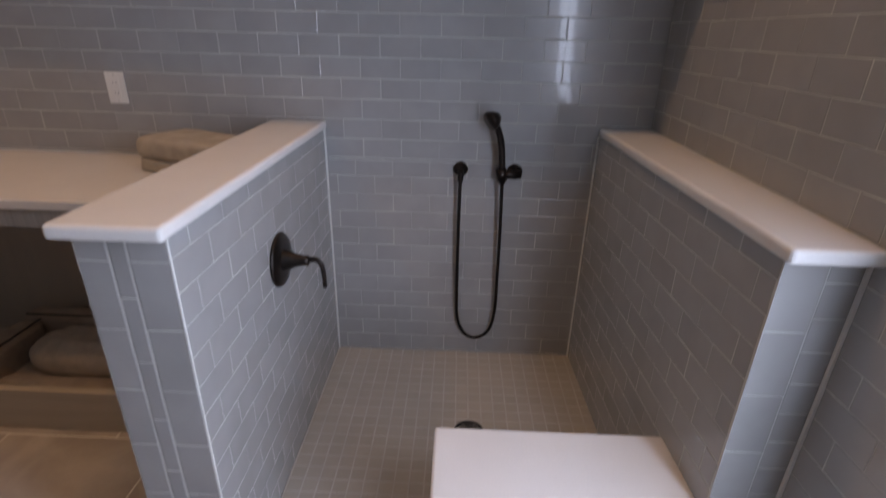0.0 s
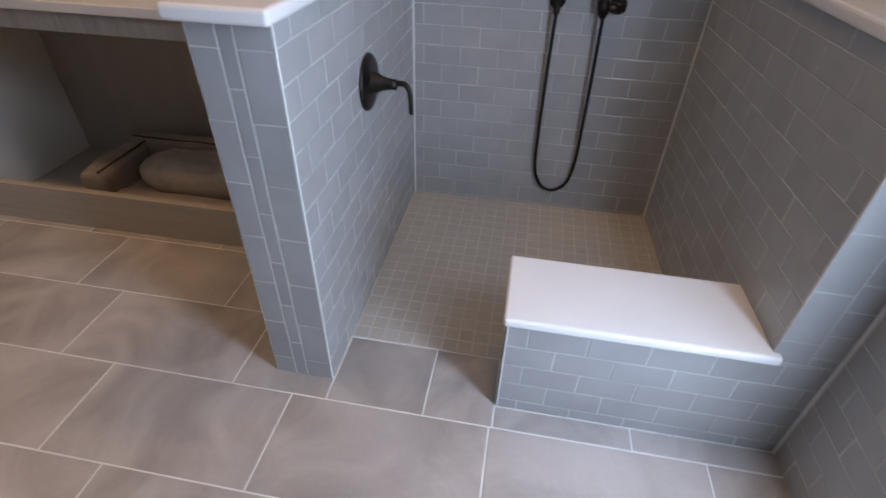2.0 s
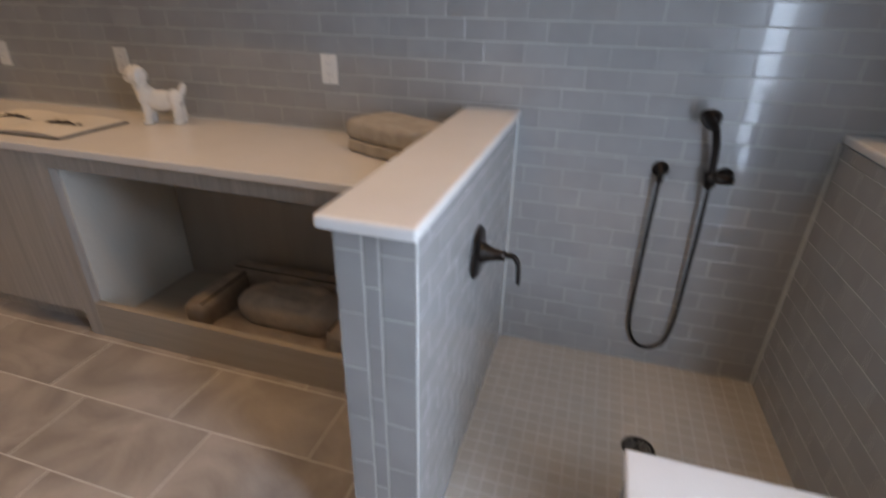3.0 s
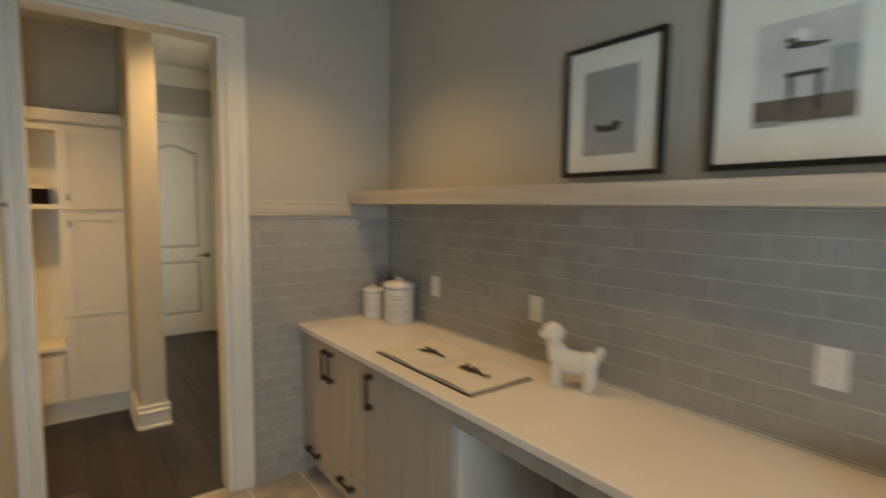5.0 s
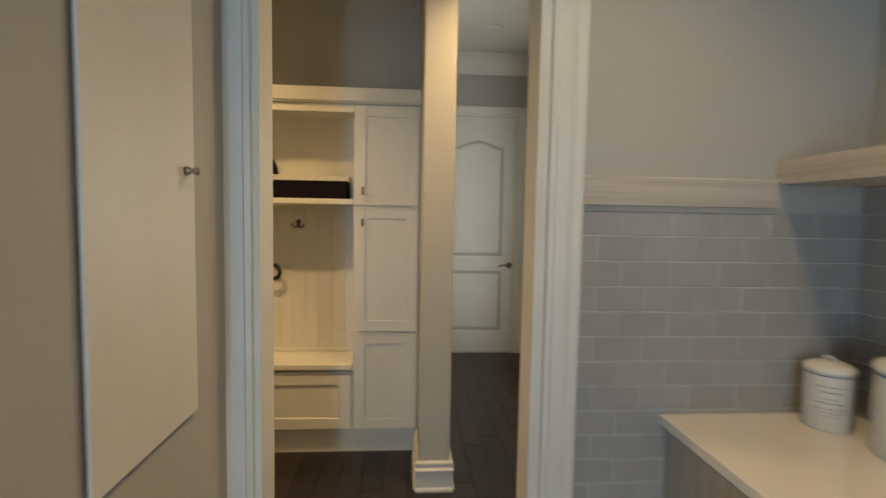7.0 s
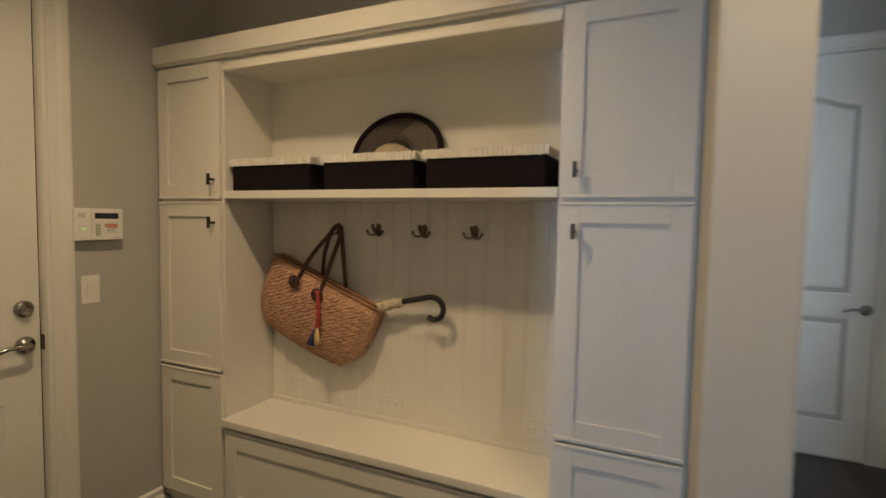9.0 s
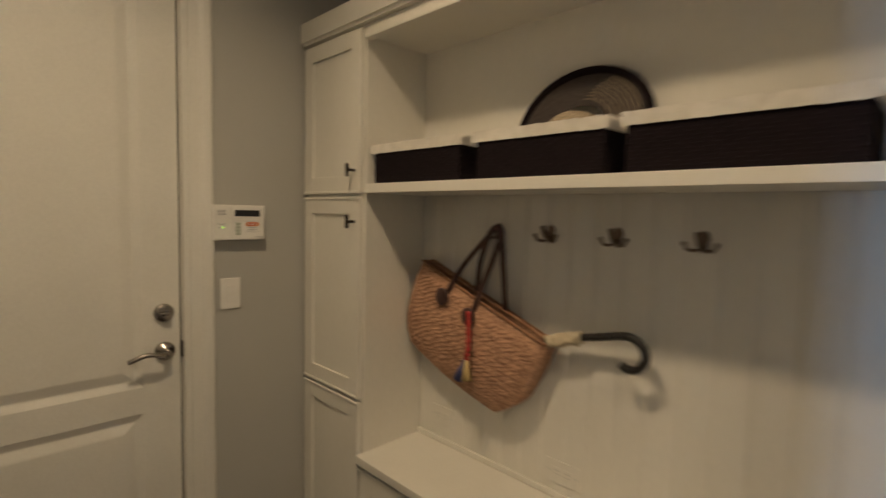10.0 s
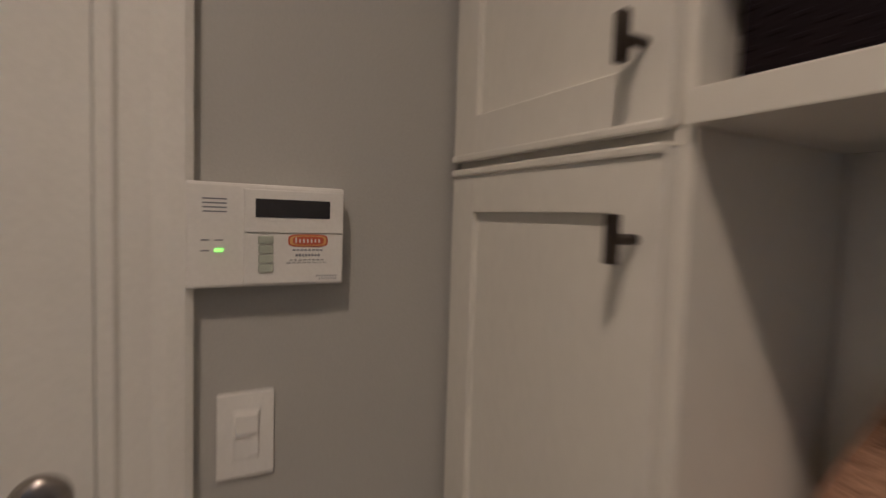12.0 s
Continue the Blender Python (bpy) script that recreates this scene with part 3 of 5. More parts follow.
lathe(holder, [(0, 0), (0.032, 0), (0.032, 0.006), (0.024, 0.012), (0.016, 0.016), (0.016, 0.06), (0, 0.062)], Matrix.Translation((0.765, -0.006, 0.885)) @ turn_out, 24)
tube(holder, [(0.785, -0.05, 0.885), (0.70, -0.062, 0.885)], 0.017, 16)
tube(holder, [(0.712, -0.062, 0.862), (0.704, -0.066, 0.91)], 0.021, 16)
part("wall_holder", holder, M["bronze"], hs, "", True)
wand = bmesh.new()
tube(wand, bend([(0.712, -0.062, 0.85), (0.708, -0.064, 0.92), (0.700, -0.07, 1.0), (0.682, -0.085, 1.065), (0.662, -0.10, 1.095)], 6), 0.0135, 12)
tilt = (Vector((-0.72, -0.48, -0.42))).to_track_quat("Z", "Y").to_matrix().to_4x4()
lathe(wand, [(0, -0.034), (0.018, -0.03), (0.031, -0.012), (0.037, 0.006), (0.036, 0.012), (0, 0.014)], Matrix.Translation((0.656, -0.103, 1.102)) @ tilt, 24)
part("hand_piece", wand, M["bronze"], hs, "", True)
hose_line = bend([(0.546, -0.052, 0.86), (0.545, -0.045, 0.65), (0.548, -0.035, 0.35), (0.556, -0.03, 0.2), (0.59, -0.028, 0.12), (0.645, -0.028, 0.098),
                  (0.70, -0.03, 0.14), (0.722, -0.035, 0.25), (0.722, -0.045, 0.45), (0.718, -0.055, 0.68), (0.713, -0.062, 0.86)], 14)
hose = bmesh.new()
tube(hose, hose_line, 0.0075, 10, taper=[1.0 if k % 2 else 0.93 for k in range(len(hose_line))])
part("hose", hose, M["bronze"], hs, "dark metal spiral hose", True)
DRX, DRY = 0.61, -0.53
drain = base("floor_drain", DRX, DRY, 0)
tagged(drain, "round dark floor drain set in mosaic tile", "drain")
part("drain_ring", lathe(bmesh.new(), [(0.058, 0.0), (0.058, 0.004), (0.046, 0.005), (0.046, 0.001)], Matrix.Translation((DRX, DRY, 0.0)), 32), M["bronze"], drain, "", True)
grate = lathe(bmesh.new(), [(0.0, 0.002), (0.047, 0.002)], Matrix.Translation((DRX, DRY, 0.0)), 32)
for k in range(-4, 5):
    w = math.sqrt(max(0, 0.044 ** 2 - (k * 0.01) ** 2))
    add_box(grate, DRX - w, DRX + w, DRY - 0.0025 + k * 0.01, DRY + 0.0025 + k * 0.01, 0.002, 0.005)
part("grate", grate, M["bronze"], drain)

# ---- counter, cabinets, dog-bed nook ----
thing("worktop", box(-3.218, -0.197, -0.63, -0.010, 0.881, 0.912, 0.004), M["quartz"], "long white quartz worktop over grey wood cabinets", "worktop")
splash = box(-3.216, -0.197, -0.0095, -0.001, 0.912, 0.918)
structure("trim_caulk", splash, M["grout"], "thin caulk line behind the worktop", "trim")


def pull(parent, x, y, z0, z1, across=False):
    """A square bar pull with two block feet."""
    bm = bmesh.new()
    if across:
        add_box(bm, z0, z1, y - 0.034, y - 0.024, x - 0.006, x + 0.006, 0.0015)
        for s in (z0 + 0.012, z1 - 0.012):
            add_box(bm, s - 0.011, s + 0.011, y - 0.036, y, x - 0.011, x + 0.011, 0.0015)
    else:
        add_box(bm, x - 0.006, x + 0.006, y - 0.034, y - 0.024, z0, z1, 0.0015)
        for s in (z0 + 0.012, z1 - 0.012):
            add_box(bm, x - 0.011, x + 0.011, y - 0.036, y, s - 0.011, s + 0.011, 0.0015)
    return part("handle", bm, M["handle"], parent, "dark bronze bar pull")


def base_cabinet(x0, x1, fronts, label):
    cab = base("base_cabinet", (x0 + x1) / 2, -0.3, 0.0)
    tagged(cab, label, "cabinet", "laundry base cabinets")
    part("body", box(x0, x1, -0.585, -0.012, 0.10, 0.880), M["wood_grey"], cab)
    part("toe_kick", box(x0, x1, -0.53, -0.515, 0.0, 0.10), M["wood_grey"], cab)
    for kind, a, b, z0, z1, h in fronts:
        f = part(kind, box(a + 0.0015, b - 0.0015, -0.606, -0.586, z0, z1, 0.0015), M["wood_grey"], cab)
        if kind == "drawer_front":
            pull(f, (z0 + z1) / 2 + 0.005, -0.606, (a + b) / 2 - 0.075, (a + b) / 2 + 0.075, True)
        elif h is not None:
            pull(f, h, -0.606, 0.672, 0.838)
    return cab


base_cabinet(-3.217, -2.822, [("door", -3.217, -2.822, 0.272, 0.876, -2.857), ("drawer_front", -3.217, -2.822, 0.115, 0.268, None)],
             "pale grey wood-grain cabinet with bronze pulls")
base_cabinet(-2.820, -2.402, [("door", -2.820, -2.402, 0.272, 0.876, -2.782), ("drawer_front", -2.820, -2.402, 0.115, 0.268, None)],
             "pale grey wood-grain cabinet with door over drawer")
base_cabinet(-2.400, -1.845, [("door", -2.400, -1.845, 0.115, 0.876, -2.360)], "pale grey wood-grain cabinet with tall pull-out door")

nook = base("dog_nook", -1.0, -0.3, 0)
tagged(nook, "grey wood open nook under worktop for dog bed", "open cabinet")
part("side_panel", box(-1.843, -1.765, -0.606, -0.012, 0.0, 0.880, 0.002), M["wood_grey"], nook)
part("side_panel", box(-0.275, -0.198, -0.606, -0.012, 0.0, 0.880, 0.002), M["wood_grey"], nook)
part("inner_panel", box(-1.764, -1.752, -0.574, -0.03, 0.052, 0.81), M["white"], nook, "white painted lining panel")
part("apron", box(-1.764, -0.276, -0.606, -0.585, 0.815, 0.880, 0.002), M["wood_grey"], nook)
part("front_lip", box(-1.764, -0.276, -0.606, -0.575, 0.0, 0.178, 0.003), M["wood_grey_x"], nook)
part("nook_floor", box(-1.764, -0.276, -0.574, -0.012, 0.02, 0.050), M["wood_grey_x"], nook)
part("back_panel", box(-1.751, -0.276, -0.028, -0.013, 0.051, 0.880), M["nook_board"], nook)

bed = base("dog_bed", -0.95, -0.31, 0.0505)
tagged(bed, "grey-brown plush bolster dog bed with dark piping in nook", "dog bed")


def padded(x0, x1, y0, y1, z0, z1, r, seed):
    """A stuffed box: bulging sides, rounded edges, small dents."""
    bm = bmesh.new()
    add_box(bm, x0, x1, y0, y1, z0, z1, r, 4)
    bmesh.ops.subdivide_edges(bm, edges=bm.edges, cuts=4, use_grid_fill=True)
    for v in bm.verts:
        k = Vector((noise.noise(v.co * 9 + Vector((seed, 0, 0))), noise.noise(v.co * 9 + Vector((0, seed, 0))), noise.noise(v.co * 9 + Vector((0, 0, seed)))))
        v.co += k * 0.010 * (0 if v.co.z < z0 + 0.004 else 1)
    return bm


part("bed_base", padded(-1.32, -0.57, -0.49, -0.12, 0.051, 0.085, 0.014, 1), M["plush"], bed, "", True)
for x0, x1, y0, y1, top in ((-1.36, -1.245, -0.52, -0.185, 0.215), (-0.655, -0.54, -0.52, -0.185, 0.215), (-1.36, -0.54, -0.183, -0.075, 0.225), (-1.242, -0.658, -0.52, -0.43, 0.115)):
    part("bolster", padded(x0, x1, y0, y1, 0.0515, top, 0.030 if top < 0.15 else 0.044, x0 * 7 + y1), M["plush"], bed, "", True)
    for yy in ((y0 + 0.020,) if x1 - x0 > 0.2 and top > 0.15 else ()):
        part("piping", tube(bmesh.new(), [(x0 + 0.02 + (x1 - x0 - 0.04) * k / 16, yy, top - 0.004 + 0.004 * noise.noise((k * 0.5, yy, 2))) for k in range(17)], 0.0042, 8), M["piping"], bed, "", True)
    for xx in (((x1 if x0 < -1 else x0) + (-0.020 if x0 < -1 else 0.020),) if x1 - x0 < 0.2 else ()):
        part("piping", tube(bmesh.new(), [(xx, y0 + 0.02 + (y1 - y0 - 0.02) * k / 12, top - 0.004 + 0.004 * noise.noise((k * 0.5, xx, 2))) for k in range(13)], 0.0042, 8), M["piping"], bed, "", True)
cushion = bmesh.new()
bmesh.ops.create_uvsphere(cushion, u_segments=48, v_segments=28, radius=1)
for v in cushion.verts:
    p = v.co.copy()
    bump_h = 0.16 * noise.noise((p.x * 2.3, p.y * 2.1, 4)) + 0.06 * noise.noise((p.x * 6, p.y * 6, 1))
    v.co = Vector((-0.92 + 0.278 * math.copysign(abs(p.x) ** 0.75, p.x), -0.310 + 0.125 * math.copysign(abs(p.y) ** 0.75, p.y), 0.145 + 0.092 * math.copysign(abs(p.z) ** 0.8, p.z) * (1 + 2.0 * bump_h)))
part("cushion", cushion, M["plush_pale"], bed, "pale crumpled plush cushion", True)

# ---- things on the worktop ----
Z = 0.9125


def canister(x, y, r, h, label):
    can = base("canister", x, y, Z)
    tagged(can, label, "canister", "canisters on the worktop")
    at = Matrix.Translation((x, y, Z))
    part("jar", lathe(bmesh.new(), [(0, 0), (r * 0.96, 0), (r, 0.006), (r, h * 0.80), (r * 1.0, h * 0.81), (0, h * 0.81)], at, 40), M["enamel"], can, "", True)
    lid = part("lid", lathe(bmesh.new(), [(0, h * 0.812), (r * 1.05, h * 0.812), (r * 1.06, h * 0.84), (r * 1.0, h * 0.885), (r * 0.7, h * 0.925), (0, h * 0.935)], at, 40),
               M["enamel"], can, "", True)
    k = r * 0.28
    part("knob", tube(bmesh.new(), bend([(x - k, y, Z + h * 0.92), (x - k * 0.9, y, Z + h * 0.985), (x, y, Z + h), (x + k * 0.9, y, Z + h * 0.985), (x + k, y, Z + h * 0.92)], 6),
                          r * 0.085, 8), M["enamel"], lid, "", True)
    part("rim_line", lathe(bmesh.new(), [(r * 1.005, h * 0.775), (r * 1.012, h * 0.78), (r * 1.012, h * 0.79), (r * 1.005, h * 0.795)], at, 40), M["blue_ink"], can, "thin blue enamel line", True)
    face = math.atan2(-1.4 - y, -1.4 - x)
    for row, (hh, wid, thick) in enumerate([(0.63, 0.75, 0.012), (0.55, 0.40, 0.022), (0.46, 0.30, 0.014), (0.40, 0.62, 0.016), (0.32, 0.72, 0.010), (0.27, 0.66, 0.010), (0.22, 0.5, 0.008)]):
        bm = bmesh.new()
        n = 14
        for i in range(n):
            if (i * 7 + row * 3) % 5 == 0:
                continue
            a0, a1 = face + wid * (2 * i / n - 1), face + wid * (2 * (i + 0.86) / n - 1)
            rr = r * 1.004
            q = [bm.verts.new((x + rr * math.cos(a), y + rr * math.sin(a), Z + h * hh + dz)) for a, dz in ((a0, 0), (a1, 0), (a1, thick * h), (a0, thick * h))]
            bm.faces.new(q)
        part("lettering", bm, M["ink"], can, "unreadable printed line")
    return can


canister(-3.115, -0.175, 0.062, 0.205, "small white enamel canister with blue rim line")
canister(-2.91, -0.115, 0.092, 0.268, "large white enamel canister with blue rim line")

book = base("open_book", -2.08, -0.37, Z)
tagged(book, "large open picture book lying on worktop", "book")
part("cover", box(-2.425, -1.735, -0.547, -0.212, Z, Z + 0.004, 0.001), M["black"], book, "black hard cover")
for s, name in ((-1, "page_block"), (1, "page_block")):
    bm = bmesh.new()
    rows = []
    for k in range(15):
        t = k / 14
        hgt = 0.010 + 0.010 * math.sin(min(1, (1 - t) * 1.15 + 0.0) * math.pi * 0.9) * (1 if t > 0.02 else 0.2)
        x = -2.08 + s * (0.002 + 0.335 * t)
        rows.append([bm.verts.new((x, -0.540, Z + 0.0045)), bm.verts.new((x, -0.540, Z + hgt)), bm.verts.new((x, -0.219, Z + hgt)), bm.verts.new((x, -0.219, Z + 0.0045))])
    for a, b in zip(rows, rows[1:]):
        for i in range(4):
            bm.faces.new((a[i], a[(i + 1) % 4], b[(i + 1) % 4], b[i]))
    bm.faces.new(rows[0])
    bm.faces.new(rows[-1][::-1])
    blk = part(name, bm, M["page_edge"], book, "thick block of pages")
    bm = bmesh.new()
    rows = []
    for k in range(15):
        t = k / 14
        hgt = 0.010 + 0.010 * math.sin(min(1, (1 - t) * 1.15) * math.pi * 0.9) * (1 if t > 0.02 else 0.2)
        x = -2.08 + s * (0.002 + 0.335 * t)
        rows.append([bm.verts.new((x, -0.539, Z + hgt + 0.0008)), bm.verts.new((x, -0.220, Z + hgt + 0.0008))])
    for a, b in zip(rows, rows[1:]):
        bm.faces.new((a[0], a[1], b[1], b[0]))
    page = part("page", bm, M["paper"], book, "white open page with dark picture", True)


def blot(cx, cy, z, lobes, seed):
    """A dark printed figure as a flat irregular shape."""
    bm = bmesh.new()
    for i, (dx, dy, rx, ry, ang) in enumerate(lobes):
        ring = []
        for k in range(18):
            a = 2 * math.pi * k / 18
            r = 1 + 0.22 * noise.noise((math.cos(a) * 1.7 + seed, math.sin(a) * 1.7, i))
            u, v = rx * r * math.cos(a), ry * r * math.sin(a)
            ring.append(bm.verts.new((cx + dx + u * math.cos(ang) - v * math.sin(ang), cy + dy + u * math.sin(ang) + v * math.cos(ang), z + 0.0004 * i)))
        bm.faces.new(ring)
    return bm


FIG = [(0, 0, 0.045, 0.018, 0.4), (-0.03, 0.02, 0.028, 0.008, -0.4), (0.045, 0.004, 0.04, 0.008, 0.1), (0.005, 0.022, 0.014, 0.012, 0), (0.08, 0.006, 0.012, 0.008, 0), (-0.012, -0.014, 0.02, 0.006, 1.0)]
part("picture", blot(-2.245, -0.37, Z + 0.0225, [(a * 1.25, b * 1.3, c * 1.25, d * 1.2, e) for a, b, c, d, e in FIG], 1), M["photo_dark"], book, "dark printed figure")
part("picture", blot(-1.93, -0.385, Z + 0.0225, [(a * 1.35, b * 1.2, c * 1.35, d * 1.1, e - 0.5) for a, b, c, d, e in FIG], 5), M["photo_dark"], book, "dark printed figure")

# white ceramic dog, one plain mesh
dog = bmesh.new()
DX, DY = -1.582, -0.155
ax = Vector((0.93, 0.36, 0)).normalized()


def on_dog(a, b, h):
    return Vector((DX, DY, Z + h)) + ax * a + Vector((-ax.y, ax.x, 0)) * b


spin = Matrix.Rotation(math.atan2(ax.y, ax.x), 4, "Z")
ball(dog, on_dog(0.0, 0, 0.102), (0.085, 0.043, 0.048), spin)
ball(dog, on_dog(-0.055, 0, 0.12), (0.045, 0.042, 0.05), spin)
ball(dog, on_dog(0.06, 0, 0.11), (0.04, 0.04, 0.042), spin)
ball(dog, on_dog(-0.075, 0, 0.165), (0.033, 0.032, 0.05), spin)
ball(dog, on_dog(-0.080, 0, 0.208), (0.045, 0.042, 0.042), spin)
ball(dog, on_dog(-0.114, 0, 0.196), (0.024, 0.024, 0.020), spin)
for s in (-1, 1):
    ball(dog, on_dog(-0.068, s * 0.034, 0.205), (0.017, 0.012, 0.032), spin)
    ball(dog, on_dog(-0.06, s * 0.024, 0.05), (0.02, 0.018, 0.058), spin)
    ball(dog, on_dog(0.07, s * 0.024, 0.05), (0.022, 0.018, 0.06), spin)
    ball(dog, on_dog(-0.066, s * 0.024, 0.010), (0.026, 0.018, 0.012), spin)
    ball(dog, on_dog(0.066, s * 0.024, 0.010), (0.026, 0.018, 0.012), spin)
ball(dog, on_dog(0.098, 0, 0.145), (0.017, 0.015, 0.036), spin @ pose(0, 0, 0, 0, 25, 0))
ball(dog, on_dog(-0.08, 0, 0.238), (0.02, 0.022, 0.014), spin)
for v in dog.verts:
    v.co += Vector((1, 1, 1)) * 0.0022 * noise.noise(v.co * 130)
figurine = thing("dog_statue", dog, M["ceramic"], "small white ceramic dog statue on worktop", "statue", "", True)
figurine.modifiers.new("fuse", "REMESH").voxel_size = 0.0045
figurine.modifiers["fuse"].use_smooth_shade = True


def folded_towel(x0, x1, y0, y1, z0, h, turn, seed, label):
    t = base("folded_towel", (x0 + x1) / 2, (y0 + y1) / 2, z0)
    tagged(t, label, "towel", "folded towels")
    for k in range(1):
        bm = bmesh.new()
        add_box(bm, x0, x1, y0, y1, z0, z0 + h, h * 0.42, 6)
        bmesh.ops.subdivide_edges(bm, edges=bm.edges, cuts=3, use_grid_fill=True)
        c = Vector(((x0 + x1) / 2, (y0 + y1) / 2, 0))
        for v in bm.verts:
            d = v.co - c
            v.co.z += (0.006 * noise.noise((v.co.x * 7 + seed, v.co.y * 7, k)) - 0.004 * (d.x / (x1 - x0)) ** 2) * ((v.co.z - z0) / h)
            v.co.x += 0.006 * noise.noise((v.co.y * 9, v.co.z * 30, seed + k))
            v.co.y += 0.006 * noise.noise((v.co.x * 9, v.co.z * 30, seed + 7 + k))
            w = Matrix.Rotation(turn, 3, "Z") @ (Vector((v.co.x, v.co.y, 0)) - c)
            v.co.x, v.co.y = c.x + w.x, c.y + w.y
        part("fold", bm, M["towel"], t, "", True)
    return t


folded_towel(-0.588, -0.222, -0.355, -0.140, Z, 0.050, -0.43, 2, "folded oatmeal terry towel under another towel")
folded_towel(-0.590, -0.220, -0.358, -0.135, Z + 0.049, 0.078, -0.42, 9, "folded oatmeal terry towel on top of stack")

# ---- long shelf, pictures, jar ----
thing("wall_shelf", box(-3.218, 1.288, -0.295, -0.002, 1.620, 1.694, 0.003), M["wood_pale"], "long thick whitewashed oak shelf on wall", "shelf")
SH = 1.6945
PH = 1.735


def picture(x0, x1, h, label, art):
    p = base("framed_picture", (x0 + x1) / 2, -0.01, PH)
    tagged(p, label, "picture", "framed pictures above the shelf")
    lean = 0.006
    w = x1 - x0

    def board(bm, a, b, c, d, y0, y1, bev=0.0):
        add_box(bm, a, b, y0, y1, c, d, bev)

    def tilt_all(bm):
        for v in bm.verts:
            v.co.y += lean * (v.co.z - PH) / h
        return bm
    bm = bmesh.new()
    board(bm, x0, x1, PH, PH + 0.018, -0.032, -0.003, 0.002)
    board(bm, x0, x1, PH + h - 0.018, PH + h, -0.032, -0.003, 0.002)
    board(bm, x0, x0 + 0.018, PH + 0.018, PH + h - 0.018, -0.032, -0.003, 0.002)
    board(bm, x1 - 0.018, x1, PH + 0.018, PH + h - 0.018, -0.032, -0.003, 0.002)
    part("frame", tilt_all(bm), M["black"], p, "thin black wooden frame")
    part("mat_board", tilt_all(box(x0 + 0.016, x1 - 0.016, -0.018, -0.008, PH + 0.016, PH + h - 0.016)), M["mat_board"], p, "wide ivory mat")
    glazing = part("glazing", tilt_all(box(x0 + 0.017, x1 - 0.017, -0.0250, -0.0238, PH + 0.017, PH + h - 0.017)), M["pane"], p)
    glazing.visible_shadow = False
    for k, (name, mat, pts) in enumerate(art):
        bm = bmesh.new()
        ring = [bm.verts.new((x0 + u * w, -0.0185 - 0.0006 * k, PH + v * h)) for u, v in pts]
        bm.faces.new(ring)
        part(name, tilt_all(bm), M[mat], p)
    return p


def rect(a, b, c, d):
    return [(a, c), (b, c), (b, d), (a, d)]


def oval(cx, cy, rx, ry, n=20):
    return [(cx + rx * math.cos(2 * math.pi * k / n), cy + ry * math.sin(2 * math.pi * k / n)) for k in range(n)]


picture(-1.766, -1.332, 0.512, "black-framed grey print of small dark bird shape",
        [("print", "photo_grey", rect(0.21, 0.76, 0.16, 0.80)), ("print_figure", "photo_dark", oval(0.47, 0.355, 0.12, 0.026)),
         ("print_figure", "photo_dark", oval(0.56, 0.385, 0.05, 0.022)), ("print_figure", "photo_dark", oval(0.37, 0.375, 0.035, 0.018))])
picture(-1.175, -0.666, 0.60, "black-framed print of a wooden stool and plant",
        [(n, m, [(u, v - 0.025) for u, v in pts]) for n, m, pts in [("print", "photo_light", rect(0.25, 0.75, 0.225, 0.73)), ("print_floor", "photo_brown", rect(0.25, 0.75, 0.24, 0.355)),
         ("print_floor", "photo_grey", rect(0.25, 0.40, 0.225, 0.255)), ("print_shade", "photo_grey", rect(0.62, 0.75, 0.355, 0.56)),
         ("print_stool", "photo_dark", rect(0.41, 0.60, 0.452, 0.474)), ("print_stool", "photo_dark", rect(0.425, 0.452, 0.285, 0.452)),
         ("print_stool", "photo_dark", rect(0.56, 0.587, 0.285, 0.452)), ("print_pot", "mat_board", oval(0.475, 0.635, 0.045, 0.04)),
         ("print_leaf", "photo_dark", oval(0.465, 0.598, 0.055, 0.016)), ("print_leaf", "photo_green", oval(0.53, 0.59, 0.085, 0.010)),
         ("print_leaf", "photo_green", oval(0.43, 0.625, 0.03, 0.012))]])
cup = [(0.38, 0.515), (0.40, 0.47), (0.43, 0.455), (0.645, 0.465), (0.63, 0.41), (0.58, 0.365), (0.52, 0.345), (0.46, 0.36), (0.42, 0.40), (0.41, 0.43)]
picture(-0.507, -0.115, 0.60, "black-framed print of dark cup above pale bath",
        [("print", "photo_light", rect(0.20, 0.80, 0.147, 0.75)), ("print_grass", "photo_green", rect(0.20, 0.80, 0.147, 0.235)),
         ("print_tub", "mat_board", [(0.20, 0.30)] + [(0.20 + 0.06 * k, 0.235 - 0.062 * math.sin(math.pi * (0.05 + 0.083 * k))) for k in range(11)] + [(0.80, 0.30)]),
         ("print_tub", "photo_light", [(0.20, 0.36)] + [(0.20 + 0.06 * k, 0.275 - 0.052 * math.sin(math.pi * (0.05 + 0.083 * k))) for k in range(11)] + [(0.80, 0.36)]),
         ("print_shade", "photo_tan", [(0.22, 0.30), (0.36, 0.27), (0.50, 0.255), (0.52, 0.32), (0.40, 0.395), (0.22, 0.40)]),
         ("print_stripe", "photo_grey", rect(0.70, 0.725, 0.47, 0.75)), ("print_stripe", "photo_grey", rect(0.75, 0.79, 0.45, 0.75)),
         ("print_cup", "photo_dark", cup), ("print_handle", "photo_dark", [(0.325, 0.418), (0.42, 0.402), (0.42, 0.412), (0.325, 0.424)])])

